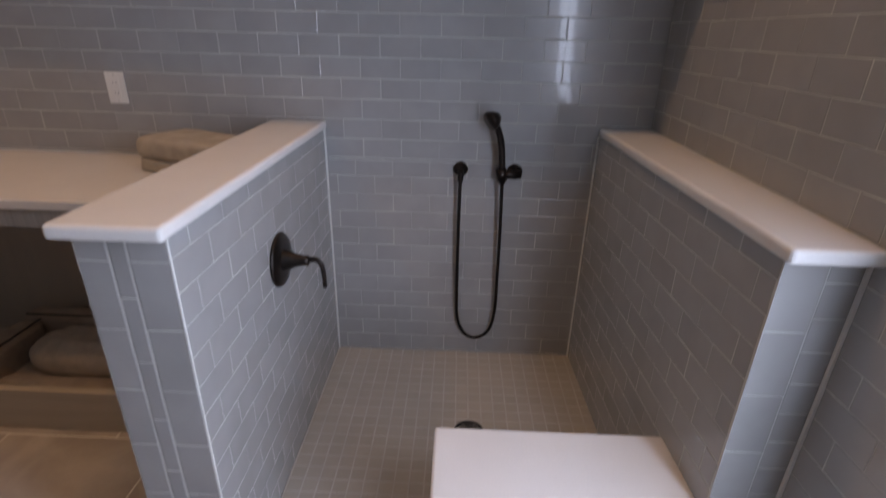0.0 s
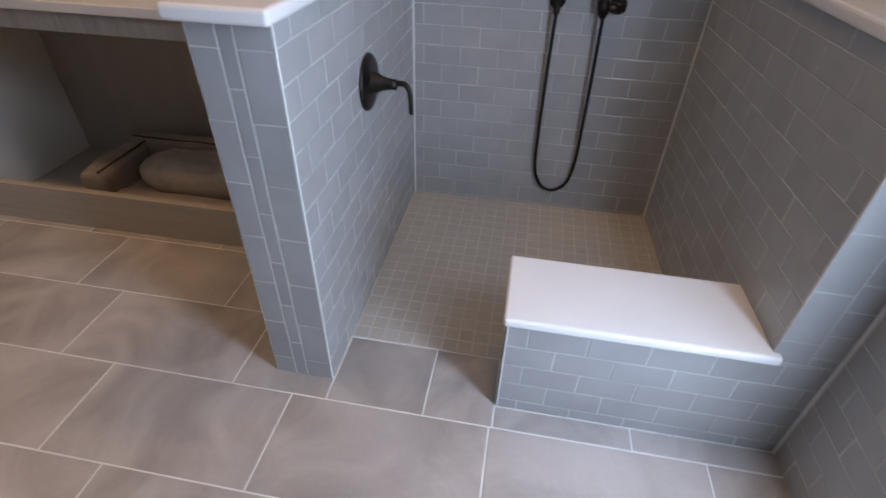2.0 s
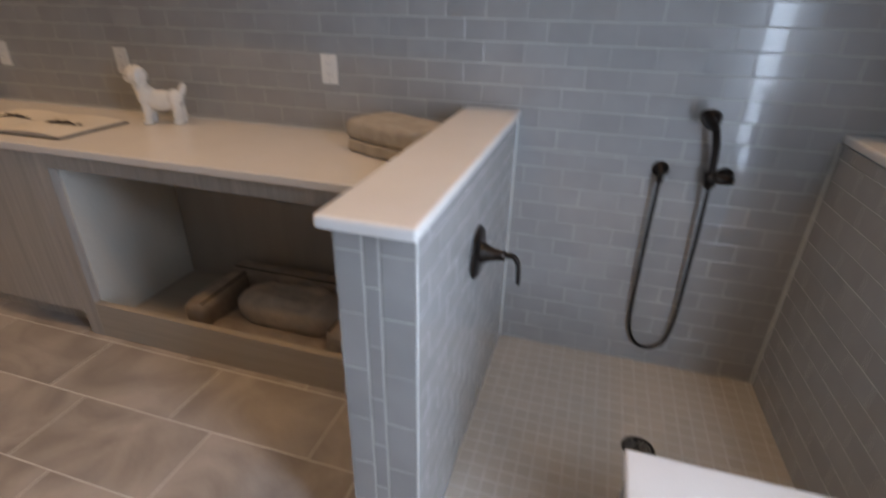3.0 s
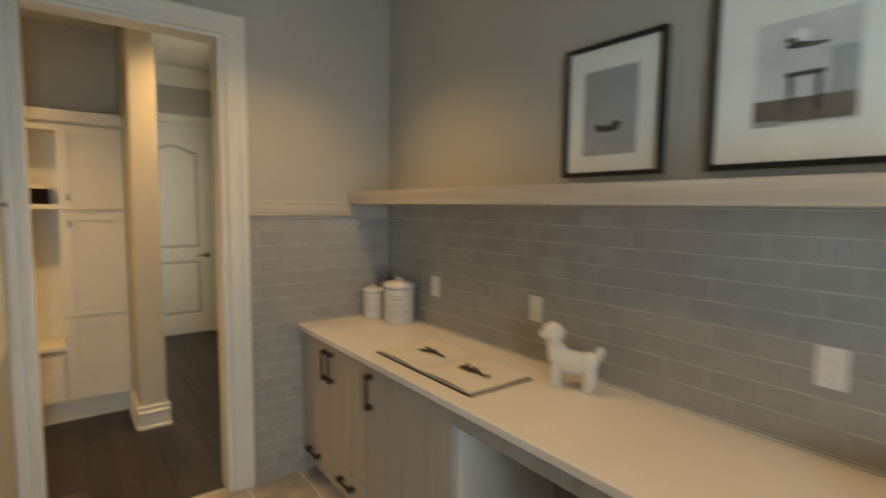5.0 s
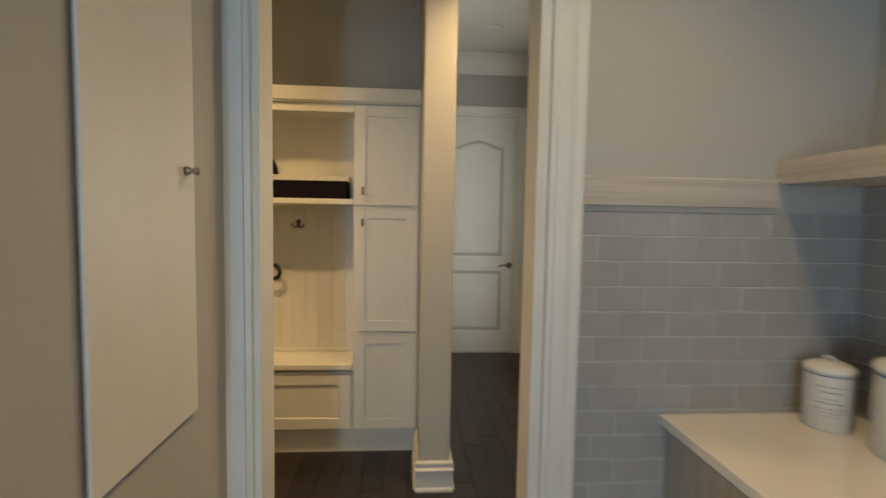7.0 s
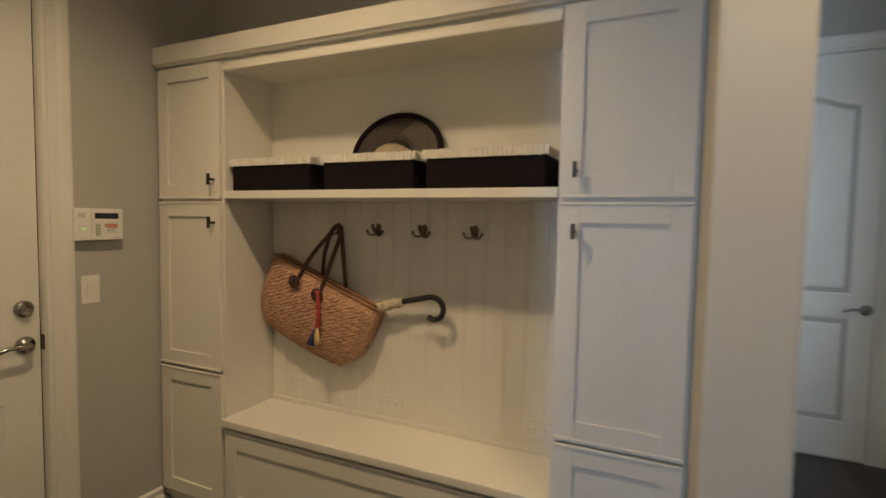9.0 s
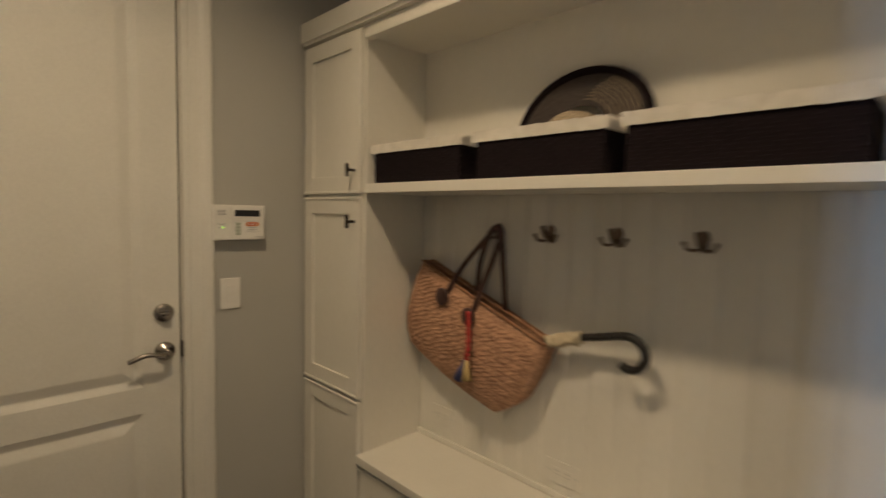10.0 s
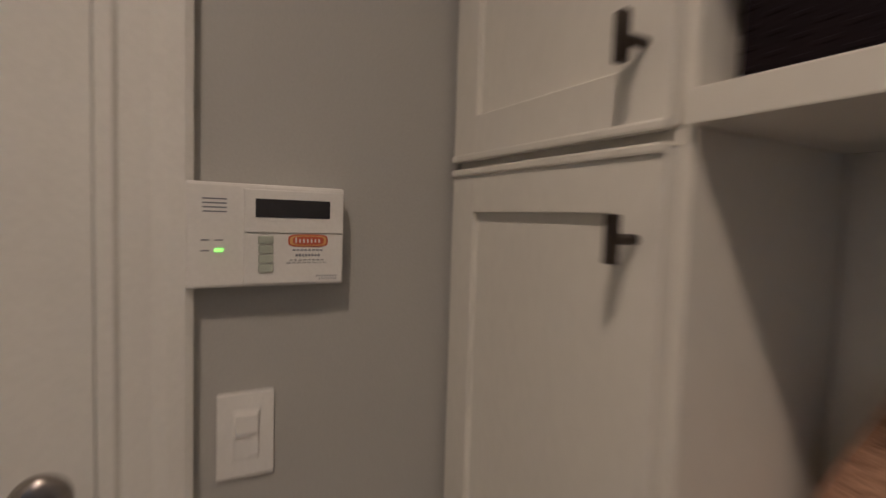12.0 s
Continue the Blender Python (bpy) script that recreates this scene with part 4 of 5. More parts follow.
jar = base("glass_jar", 0.02, -0.15, SH)
tagged(jar, "clear glass lantern jar with woven base on shelf", "jar")
at = Matrix.Translation((0.02, -0.15, SH))
part("base_ring", lathe(bmesh.new(), [(0, 0), (0.098, 0), (0.101, 0.006), (0.098, 0.012), (0, 0.012)], at, 36), M["leather"], jar, "dark wooden base ring", True)
part("glass", lathe(bmesh.new(), [(0.0, 0.013), (0.09, 0.013), (0.1, 0.03), (0.1, 0.25), (0.085, 0.28), (0.06, 0.295), (0.06, 0.32), (0.056, 0.32), (0.056, 0.293), (0.081, 0.276),
                                  (0.096, 0.248), (0.096, 0.032), (0.088, 0.018), (0.0, 0.018)], at, 36), M["pane"], jar, "", True)
fibre = bmesh.new()
for k in range(46):
    a0, rr, zz = random.uniform(0, 6.28), random.uniform(0.02, 0.085), random.uniform(0.026, 0.075)
    tube(fibre, [Vector((0.02 + rr * math.cos(a0 + q * 0.5), -0.15 + rr * math.sin(a0 + q * 0.5), SH + zz + 0.012 * math.sin(q * 1.7 + k))) for q in range(4)], 0.0045, 6)
part("fibre_filling", fibre, M["straw"], jar, "tangled straw-brown filling", True)


# ---- plates and small wall fittings ----
def wall_plate(axis, face, sign, u, z, kind, label, mat="plastic", flat=False):
    def b(u0, u1, z0, z1, d0, d1, bev=0.0):
        if flat:
            u0, u1, z0, z1 = u + z0 - z, u + z1 - z, z + u0 - u, z + u1 - u
        lo, hi = sorted((face + sign * d0, face + sign * d1))
        return box(lo, hi, u0, u1, z0, z1, bev) if axis == "x" else box(u0, u1, lo, hi, z0, z1, bev)
    p = tagged(base("wall_plate", face if axis == "x" else u, u if axis == "x" else face, z), label, kind, "wall plates")
    part("plate", b(u - 0.037, u + 0.037, z - 0.059, z + 0.059, 0.0, 0.006, 0.0022), M[mat], p)
    if kind == "switch":
        part("rocker_frame", b(u - 0.0175, u + 0.0175, z - 0.034, z + 0.034, 0.006, 0.0075, 0.0005), M[mat], p)
        part("rocker", b(u - 0.0155, u + 0.0155, z + 0.001, z + 0.031, 0.0075, 0.0120, 0.002), M[mat], p)
        part("rocker", b(u - 0.0155, u + 0.0155, z - 0.031, z + 0.001, 0.0075, 0.0088, 0.0008), M[mat], p)
    elif kind == "outlet":
        for s in (-0.02, 0.02):
            part("socket", b(u - 0.016, u + 0.016, z + s - 0.014, z + s + 0.014, 0.006, 0.0085, 0.001), M[mat], p)
            # Socket holes are raised dark strips, their inner shade put into colour.
            for e in (-0.006, 0.006):
                part("slot", b(u + e - 0.001, u + e + 0.001, z + s - 0.004, z + s + 0.005, 0.0085, 0.0088), M["ink"], p)
    for s in () if kind == "switch" else (-0.048, 0.048):
        part("screw", b(u - 0.0025, u + 0.0025, z + s - 0.0025, z + s + 0.0025, 0.006, 0.0068), M["plastic_grey"], p)
    return p


wall_plate("y", -0.010, -1, -2.678, 1.152, "outlet", "white outlet plate on grey tile above worktop")
wall_plate("y", -0.010, -1, -1.906, 1.152, "outlet", "white outlet plate on grey tile behind dog statue")
wall_plate("y", -0.010, -1, -0.806, 1.172, "outlet", "white outlet plate on grey tile above worktop")
wall_plate("y", -1.92, 1, -2.235, 1.147, "switch", "white rocker switch on painted wall")
wall_plate("y", -3.62, 1, -4.532, 1.169, "switch", "white rocker switch below alarm keypad")

iron = base("ironing_cabinet", -2.79, -1.92, 1.04)
tagged(iron, "tall white wall-hung ironing board cabinet, closed", "cabinet")
# Brown edge colour draws the shadow line beside the cabinet door.
part("box_frame", box(-2.9855, -2.571, -1.9195, -1.9155, 1.035, 2.175, 0.001), M["photo_brown"], iron, "thin cabinet edge, dark for the shadow line round the door")
part("door", box(-2.983, -2.575, -1.9150, -1.908, 1.037, 2.173, 0.0015), M["trim"], iron)
bm = bmesh.new()
lathe(bm, [(0, 0), (0.011, 0), (0.009, 0.008), (0.005, 0.014), (0.010, 0.022), (0.010, 0.028), (0, 0.031)], Matrix.Translation((-2.938, -1.908, 1.60)) @ pose(0, 0, 0, -90), 20)
part("knob", bm, M["nickel"], iron, "small nickel knob", True)

# ---- alarm keypad ----
pad = base("alarm_keypad", -4.556, -3.62, 1.44)
tagged(pad, "white alarm keypad with dark display on wall", "keypad")
F = -3.588
part("housing", box(-4.656, -4.458, -3.619, F, 1.376, 1.509, 0.004), M["plastic"], pad)


def on_pad(name, u0, u1, v0, v1, mat, parent, d=0.0012, label=""):
    """u runs from the keypad's door side, v from its top, both 0 to 1."""
    return part(name, box(-4.458 - 0.198 * u1, -4.458 - 0.198 * u0, F - 0.001, F + d, 1.509 - 0.133 * v1, 1.509 - 0.133 * v0, d * 0.3), M[mat], parent, label)


flip = on_pad("flip_door", 0.33, 0.985, 0.05, 0.47, "plastic", pad, 0.004)
part("display", box(-4.458 - 0.198 * 0.89, -4.458 - 0.198 * 0.40, F + 0.004, F + 0.0046, 1.509 - 0.133 * 0.32, 1.509 - 0.133 * 0.14), M["screen"], flip, "dark text display")
on_pad("lower_door", 0.33, 0.985, 0.475, 0.97, "plastic", pad, 0.0025)
# Dark strips take the place of the shade inside the speaker slots.
for k in range(4):
    on_pad("speaker_slot", 0.09, 0.23, 0.15 + k * 0.04, 0.163 + k * 0.04, "ink", pad, 0.0005)
for k in range(4):
    on_pad("key", 0.42, 0.515, 0.50 + k * 0.092, 0.582 + k * 0.092, "key_green", pad, 0.005, "pale green rubber key")
on_pad("led", 0.16, 0.21, 0.625, 0.655, "led", pad, 0.0018, "lit green lamp")
for u, v in ((0.08, 0.54), (0.16, 0.54), (0.08, 0.64)):
    on_pad("label_mark", u, u + 0.05, v, v + 0.012, "ink", pad, 0.0006)
part("badge", prism(bmesh.new(), [(-4.458 - 0.198 * (0.745 + 0.135 * math.copysign(abs(math.cos(a)) ** 0.5, math.cos(a))), 1.509 - 0.133 * 0.545 + 0.0085 * math.copysign(abs(math.sin(a)) ** 0.5, math.sin(a)))
     for a in [2 * math.pi * k / 28 for k in range(28)]], "y", F, F + 0.0030), M["red_label"], pad, "red oval badge")
for grow, mat in ((0.80, "straw_gold"), (0.66, "red_label")):
    part("badge_ring", prism(bmesh.new(), [(-4.458 - 0.198 * (0.745 + 0.135 * (grow + 0.12) * math.copysign(abs(math.cos(a)) ** 0.5, math.cos(a))), 1.509 - 0.133 * 0.545 + 0.0085 * grow * math.copysign(abs(math.sin(a)) ** 0.5, math.sin(a)))
         for a in [2 * math.pi * k / 28 for k in range(28)]], "y", F, F + 0.0042 - 0.001 * grow), M[mat], pad)
for k in range(7):
    on_pad("badge_mark", 0.655 + 0.026 * k, 0.655 + 0.026 * k + 0.014, 0.525 - 0.012 * (k == 0), 0.568, "plastic", pad, 0.0039)
for v, a, b, h in ((0.63, 0.64, 0.85, 0.018), (0.68, 0.66, 0.83, 0.024), (0.735, 0.62, 0.86, 0.01), (0.765, 0.60, 0.88, 0.008), (0.90, 0.80, 0.95, 0.014), (0.93, 0.82, 0.95, 0.012)):
    n = 8
    for k in range(n):
        w = (b - a) / n
        on_pad("label_mark", a + k * w, a + (k + 0.8) * w, v, v + h, "ink", pad, 0.0031)


# ---- mudroom lockers ----
FX, BX = -4.862, -5.150      # cabinet front, back of the open bay
Y0, YA, YB, Y1 = -3.619, -3.202, -1.735, -1.332
CROWN = 2.166


def t_knob(parent, y, z):
    bm = bmesh.new()
    tube(bm, [(FX + 0.02, y, z), (FX + 0.055, y, z)], 0.0055, 10)
    add_box(bm, FX + 0.047, FX + 0.058, y - 0.006, y + 0.006, z - 0.024, z + 0.024, 0.002)
    return part("handle", bm, M["handle"], parent, "dark bronze T-shaped knob")


def shaker(y0, y1, z0, z1, parent, name="door", rail=0.062, x=None):
    """A frame of stiles and rails about a sunk panel."""
    x = FX if x is None else x
    bm = box(x, x + 0.020, y0, y0 + rail, z0, z1, 0.0018)
    add_box(bm, x, x + 0.020, y1 - rail, y1, z0, z1, 0.0018)
    add_box(bm, x, x + 0.020, y0 + rail, y1 - rail, z0, z0 + rail, 0.0018)
    add_box(bm, x, x + 0.020, y0 + rail, y1 - rail, z1 - rail, z1, 0.0018)
    door = part(name, bm, M["white"], parent)
    part("panel", box(x, x + 0.011, y0 + rail - 0.004, y1 - rail + 0.004, z0 + rail - 0.004, z1 - rail + 0.004), M["white"], door)
    return door


def locker(y0, y1, knob_y, label):
    c = base("tall_cabinet", -5.0, (y0 + y1) / 2, 0)
    tagged(c, label, "cabinet", "mudroom tall cabinets")
    part("body", box(-5.158, FX - 0.001, y0, y1, 0.12, CROWN), M["white"], c)
    part("toe_kick", box(-5.158, FX - 0.028, y0, y1, 0.0, 0.12), M["white"], c)
    a, b = y0 + 0.012, y1 - 0.012
    shaker(a, b, 0.165, 0.770, c)
    d = shaker(a, b, 0.790, 1.545, c)
    t_knob(d, knob_y, 1.457)
    d = shaker(a, b, 1.566, 2.155, c)
    t_knob(d, knob_y, 1.647)
    for z in (0.780, 1.5555):
        part("rail", box(FX - 0.001, FX + 0.004, a, b, z - 0.007, z + 0.007), M["white"], c)
        for dz in (-0.011, 0.011):
            part("bead", box(FX + 0.010, FX + 0.0245, a, b, z + dz - 0.0055, z + dz + 0.0055, 0.003), M["white"], c)
    return c


locker(Y0, YA, -3.245, "tall cream shaker cabinet with bronze T-knobs")
locker(YB, Y1, -1.677, "tall cream shaker cabinet beside wall end")

crown_bm = bmesh.new()
prism(crown_bm, [(-5.158, CROWN + 0.002), (FX + 0.022, CROWN + 0.002), (FX + 0.026, CROWN + 0.010), (FX + 0.034, CROWN + 0.014), (FX + 0.034, CROWN + 0.091), (-5.158, CROWN + 0.091)], "y", Y0, Y1)
structure("trim_locker_crown", crown_bm, M["white"], "flat cream crown board along locker tops", "trim")

bay = base("locker_bay", -5.0, (YA + YB) / 2, 0)
tagged(bay, "open cream locker bay with bench seat, shelf and beadboard", "hall bench")
part("header", box(FX - 0.02, FX + 0.004, YA + 0.001, YB - 0.001, 2.128, CROWN, 0.002), M["white"], bay)
part("header_bead", box(FX - 0.02, FX + 0.014, YA + 0.001, YB - 0.001, 2.114, 2.128, 0.004), M["white"], bay)
part("bay_top", box(-5.157, FX - 0.021, YA + 0.001, YB - 0.001, 2.128, CROWN), M["white"], bay)
part("shelf", box(BX + 0.001, FX + 0.010, YA + 0.001, YB - 0.001, 1.564, 1.597, 0.002), M["white"], bay, "deep cream shelf board")
part("upper_back", box(-5.158, BX, YA + 0.001, YB - 0.001, 1.597, 2.128), M["white"], bay)
part("seat", box(BX + 0.001, FX + 0.035, YA + 0.001, YB - 0.001, 0.545, 0.578, 0.004), M["white"], bay, "cream painted bench seat")
part("seat_bead", box(FX, FX + 0.026, YA + 0.001, YB - 0.001, 0.519, 0.530, 0.004), M["white"], bay)
part("bench_box", box(-5.158, FX - 0.002, YA + 0.001, YB - 0.001, 0.12, 0.545), M["white"], bay)
part("toe_kick", box(-5.158, FX - 0.028, YA + 0.001, YB - 0.001, 0.0, 0.12), M["white"], bay)
shaker(YA + 0.012, YB - 0.012, 0.165, 0.516, bay, "drawer_front", 0.07)
part("back_strip", box(BX + 0.0005, BX + 0.012, YA + 0.001, YB - 0.001, 0.5785, 0.600, 0.004), M["white"], bay)
boards = 17
bw = (YB - YA - 0.004) / boards
for k in range(boards):
    a = YA + 0.002 + k * bw
    bm = bmesh.new()
    prism(bm, [(BX - 0.008, a), (BX - 0.008, a + bw), (BX - 0.0028, a + bw), (BX, a + bw - 0.003), (BX, a + 0.011), (BX - 0.0025, a + 0.009), (BX - 0.0008, a + 0.006), (BX - 0.0028, a)], "z", 0.578, 1.564)
    part("beadboard", bm, M["white"], bay)
for y, z in ((-3.056, 0.688), (-2.506, 0.666), (-1.836, 0.668)):
    wall_plate("x", BX, 1, y, z, "outlet", "cream outlet plate on beadboard above bench", "white", True)


def coat_hook(y, boss=True):
    reach = 1.0 if boss else 0.5
    h = base("coat_hook", BX, y, 1.432)
    tagged(h, "small dark bronze double coat hook on beadboard", "hook", "coat hooks")
    part("back_plate", prism(bmesh.new(), [(y + 0.013 * math.cos(a) * (1.15 if math.sin(a) > 0 else 0.8), 1.436 + 0.030 * math.sin(a)) for a in [2 * math.pi * k / 20 for k in range(20)]], "x", BX, BX + 0.006), M["hook"], h)
    if boss:
        part("boss", tube(bmesh.new(), bend([(BX + 0.004, y, 1.425), (BX + 0.030, y, 1.428), (BX + 0.046, y, 1.448), (BX + 0.050, y, 1.462)], 5), 0.0075, 10), M["hook"], h, "", True)
    for s in (-1, 1):
        bm = bmesh.new()
        tube(bm, bend([(BX + 0.004, y, 1.426), (BX + 0.018, y + s * reach * 0.014, 1.415), (BX + 0.030, y + s * reach * 0.029, 1.416), (BX + 0.034, y + s * reach * 0.039, 1.430)], 6), 0.0045, 8)
        ball(bm, (BX + 0.034, y + s * reach * 0.039, 1.432), (0.0065, 0.0065, 0.0065), None, 10, 6)
        part("prong", bm, M["hook"], h, "", True)
    return h


for y in (-2.80, -2.585, -2.357, -2.124):
    coat_hook(y, y != -2.80)


# ---- baskets and hat on the shelf ----
def storage_basket(y0, y1, label):
    x0, x1, z0, z1 = -5.125, -4.885, 1.5975, 1.730
    b = base("storage_basket", (x0 + x1) / 2, (y0 + y1) / 2, z0)
    tagged(b, label, "basket", "storage baskets")
    bm = bmesh.new()
    rows = 15
    add_box(bm, x0, x1, y0, y1, z0, z1, 0.006, 2)
    for k in range(rows):
        za, zb = z0 + (z1 - z0) * k / rows, z0 + (z1 - z0) * (k + 1) / rows
        n = int((y1 - y0) / 0.02)
        for j in range(n):
            if (j + k) % 2:
                c = y0 + (j + 0.5) * (y1 - y0) / n
                add_box(bm, x1 - 0.004, x1 + 0.0010, c - 0.009, c + 0.009, za + 0.001, zb - 0.001, 0.002, 1)
        m = int((x1 - x0) / 0.02)
        for j in range(m):
            if (j + k) % 2:
                c = x0 + (j + 0.5) * (x1 - x0) / m
                add_box(bm, c - 0.009, c + 0.009, y1 - 0.004, y1 + 0.0010, za + 0.001, zb - 0.001, 0.002, 1)
    part("weave", bm, M["rattan_dark"], b, "dark brown woven body")
    n = 400
    per = [(x1 + 0.004, y0 - 0.004), (x1 + 0.004, y1 + 0.004), (x0 - 0.003, y1 + 0.004), (x0 - 0.003, y0 - 0.004)]
    bm = bmesh.new()
    outer, inner, low = [], [], []
    for k in range(n):
        t = 4 * k / n
        i, f = int(t) % 4, t - int(t)
        p = Vector(per[i]).lerp(Vector(per[(i + 1) % 4]), f)
        c = Vector(((x0 + x1) / 2, (y0 + y1) / 2))
        ripple = 0.034 * (0.5 + 0.5 * math.cos(k * 2 * math.pi * 0.26)) ** 3
        q = c + (p - c) * (1 + ripple)
        low.append(bm.verts.new((q.x, q.y, z1 - 0.024 + 0.002 * noise.noise((k * 0.35, y0, 0)))))
        outer.append(bm.verts.new((q.x, q.y, z1 + 0.008 + 0.003 * noise.noise((k * 0.4, y0, 2)))))
        q2 = c + (p - c) * 0.95
        inner.append(bm.verts.new((q2.x, q2.y, z1 + 0.006)))
    for k in range(n):
        j = (k + 1) % n
        bm.faces.new((low[k], low[j], outer[j], outer[k]))
        bm.faces.new((outer[k], outer[j], inner[j], inner[k]))
    bm.faces.new(inner)
    part("liner", bm, M["liner"], b, "white cotton liner folded over rim")
    return b


storage_basket(-3.180, -2.752, "dark woven storage basket with white cloth liner")
storage_basket(-2.682, -2.275, "dark woven storage basket with white cloth liner")
storage_basket(-2.222, -1.785, "wide dark woven storage basket with white liner")

hat = base("straw_hat", -5.09, -2.465, 1.5975)
tagged(hat, "wide straw sun hat with black rim leaning on back", "hat")
hm = Matrix.Translation((-5.095, -2.465, 1.755)) @ pose(0, 0, 0, 0, 76, 0) @ Matrix.Diagonal((0.84, 1.0, 1.0, 1.0))
brim_rings = [(0.075, 0.012)] + [(0.075 + 0.013 * k, 0.012 + (0.003 if k % 2 else 0) - 0.0008 * k) for k in range(1, 11)]
part("brim", lathe(bmesh.new(), brim_rings, hm, 56), M["straw_grey"], hat, "grey striped woven brim", True)
# Weave stripes in pale straw on the lit sector only, painting its sheen.
for k in range(8):
    rr = 0.098 + 0.0125 * k
    part("brim_sheen_stripe", tube(bmesh.new(), [hm @ Vector((rr * math.cos(a), rr * math.sin(a), 0.015 - 0.0006 * k)) for a in [1.15 + 1.9 * q / 24 - 0.05 * k for q in range(25)]], 0.0015, 6), M["straw"], hat, "", True)
part("rim", tube(bmesh.new(), [hm @ Vector((0.208 * math.cos(a), 0.208 * math.sin(a), 0.006)) for a in [2 * math.pi * k / 56 for k in range(56)]], 0.0130, 10, True), M["rattan_dark"], hat, "thick black bound rim", True)
part("crown", lathe(bmesh.new(), [(0.09, 0.012), (0.088, 0.03), (0.083, 0.05), (0.07, 0.075), (0.045, 0.09), (0.0, 0.095)], hm @ Matrix.Translation((0.045, 0, 0)), 40), M["straw"], hat, "natural straw crown", True)

# ---- seagrass bag with umbrella ----
bag = base("straw_bag", -5.08, -2.88, 0.84)
tagged(bag, "woven seagrass tote bag hanging from a hook", "bag")
TLc, BLc, BRc, TRc = Vector((-3.112, 1.312)), Vector((-3.218, 0.998)), Vector((-2.690, 0.808)), Vector((-2.535, 1.092))


def on_bag(u, v):
    """u along the bag's length, v from its mouth down, to (y, z); the lower corners are rounded."""
    pull_in = max(0.0, (v - 0.62) / 0.38) ** 2.6
    u = 0.5 + (u - 0.5) * (1 - 0.17 * pull_in)
    p = TLc.lerp(TRc, u).lerp(BLc.lerp(BRc, u), v)
    bow = 0.014 * math.sin(math.pi * min(1, v)) * (2 * u - 1)
    return p + Vector((-0.3, -0.95)) * 0.016 * math.sin(math.pi * u) * v + Vector((0.95, -0.3)) * bow


bm = bmesh.new()
NU, NV, BAND = 300, 150, 0.085
lobe = {}
for i in range(64):
    for j in range(20):
        lobe[i, j] = (random.uniform(0.55, 1.0), random.uniform(-0.12, 0.12))
grid = []
for j in range(NV + 1):
    v = j / NV
    row = []
    for i in range(NU + 1):
        u = i / NU
        p = on_bag(u, v)
        belly = 0.045 * (max(0, math.sin(math.pi * u)) ** 0.45) * (max(0, math.sin(math.pi * (0.015 + 0.965 * v))) ** 0.6)
        relief = 0.001 * noise.noise((u * 90, v * 12, 2))
        if v > BAND:
            strip = (v - BAND) / (1 - BAND) * 11 + 0.16 * noise.noise((u * 7, v * 5, 9))
            k = int(max(0, strip))
            ph = strip - k
            run = u * 24 + 1.1 * ph + 0.43 * k + 0.5 * noise.noise((u * 11, v * 9, 4))
            c = int(max(0, run))
            size, slip = lobe[min(c, 63), min(k, 19)]
            f = min(1, max(0, run - c + slip * ph))
            leaf = f ** 0.7 * min(1, 7 * (1 - f)) * max(0, math.sin(math.pi * ph)) ** 0.4
            relief += 0.0072 * size * leaf + 0.0016 * math.sin(26 * (ph - 0.35 * f) + 5 * size) * leaf + 0.002 * noise.noise((u * 120, v * 60, 6))
        edge = min(1, 12 * min(u, 1 - u, 1 - v))
        row.append(bm.verts.new((-5.075 + belly + relief * edge, p.x, p.y)))
    grid.append(row)
for j in range(NV):
    for i in range(NU):
        bm.faces.new((grid[j][i], grid[j][i + 1], grid[j + 1][i + 1], grid[j + 1][i]))
part("front_weave", bm, M["seagrass"], bag, "coarse braided orange-brown seagrass", True)
bm = bmesh.new()
ringF, ringB = [], []
outline_uv = [(k / 20, 1.0) for k in range(21)] + [(1.0, 1 - k / 12) for k in range(1, 13)]
outline_uv = [(0.0, k / 12) for k in range(12)] + outline_uv
for u, v in outline_uv:
    p = on_bag(u, v)
    ringF.append(bm.verts.new((-5.074, p.x, p.y)))
    ringB.append(bm.verts.new((-5.138, p.x, p.y)))
for k in range(len(ringF) - 1):
    bm.faces.new((ringF[k], ringF[k + 1], ringB[k + 1], ringB[k]))
bm.faces.new(ringB[::-1])
part("back_weave", bm, M["seagrass"], bag, "", True)
mouth = [on_bag(k / 24, 0.0) for k in range(25)]
part("binding", tube(bmesh.new(), [(-5.072 + 0.012 * max(0, math.sin(math.pi * k / 24)) ** 0.5, p.x, p.y) for k, p in enumerate(mouth)], 0.005, 8), M["seagrass_edge"], bag, "brown woven mouth binding", True)
part("binding", tube(bmesh.new(), [(-5.106, p.x + 0.026 * max(0, k / 12 - 1) * (2 - k / 12), p.y - 0.004 + 0.014 * max(0, k / 12 - 1) * (2 - k / 12)) for k, p in enumerate(mouth)], 0.006, 8), M["seagrass_edge"], bag, "brown woven mouth binding", True)
HK = (-2.790, 1.446)
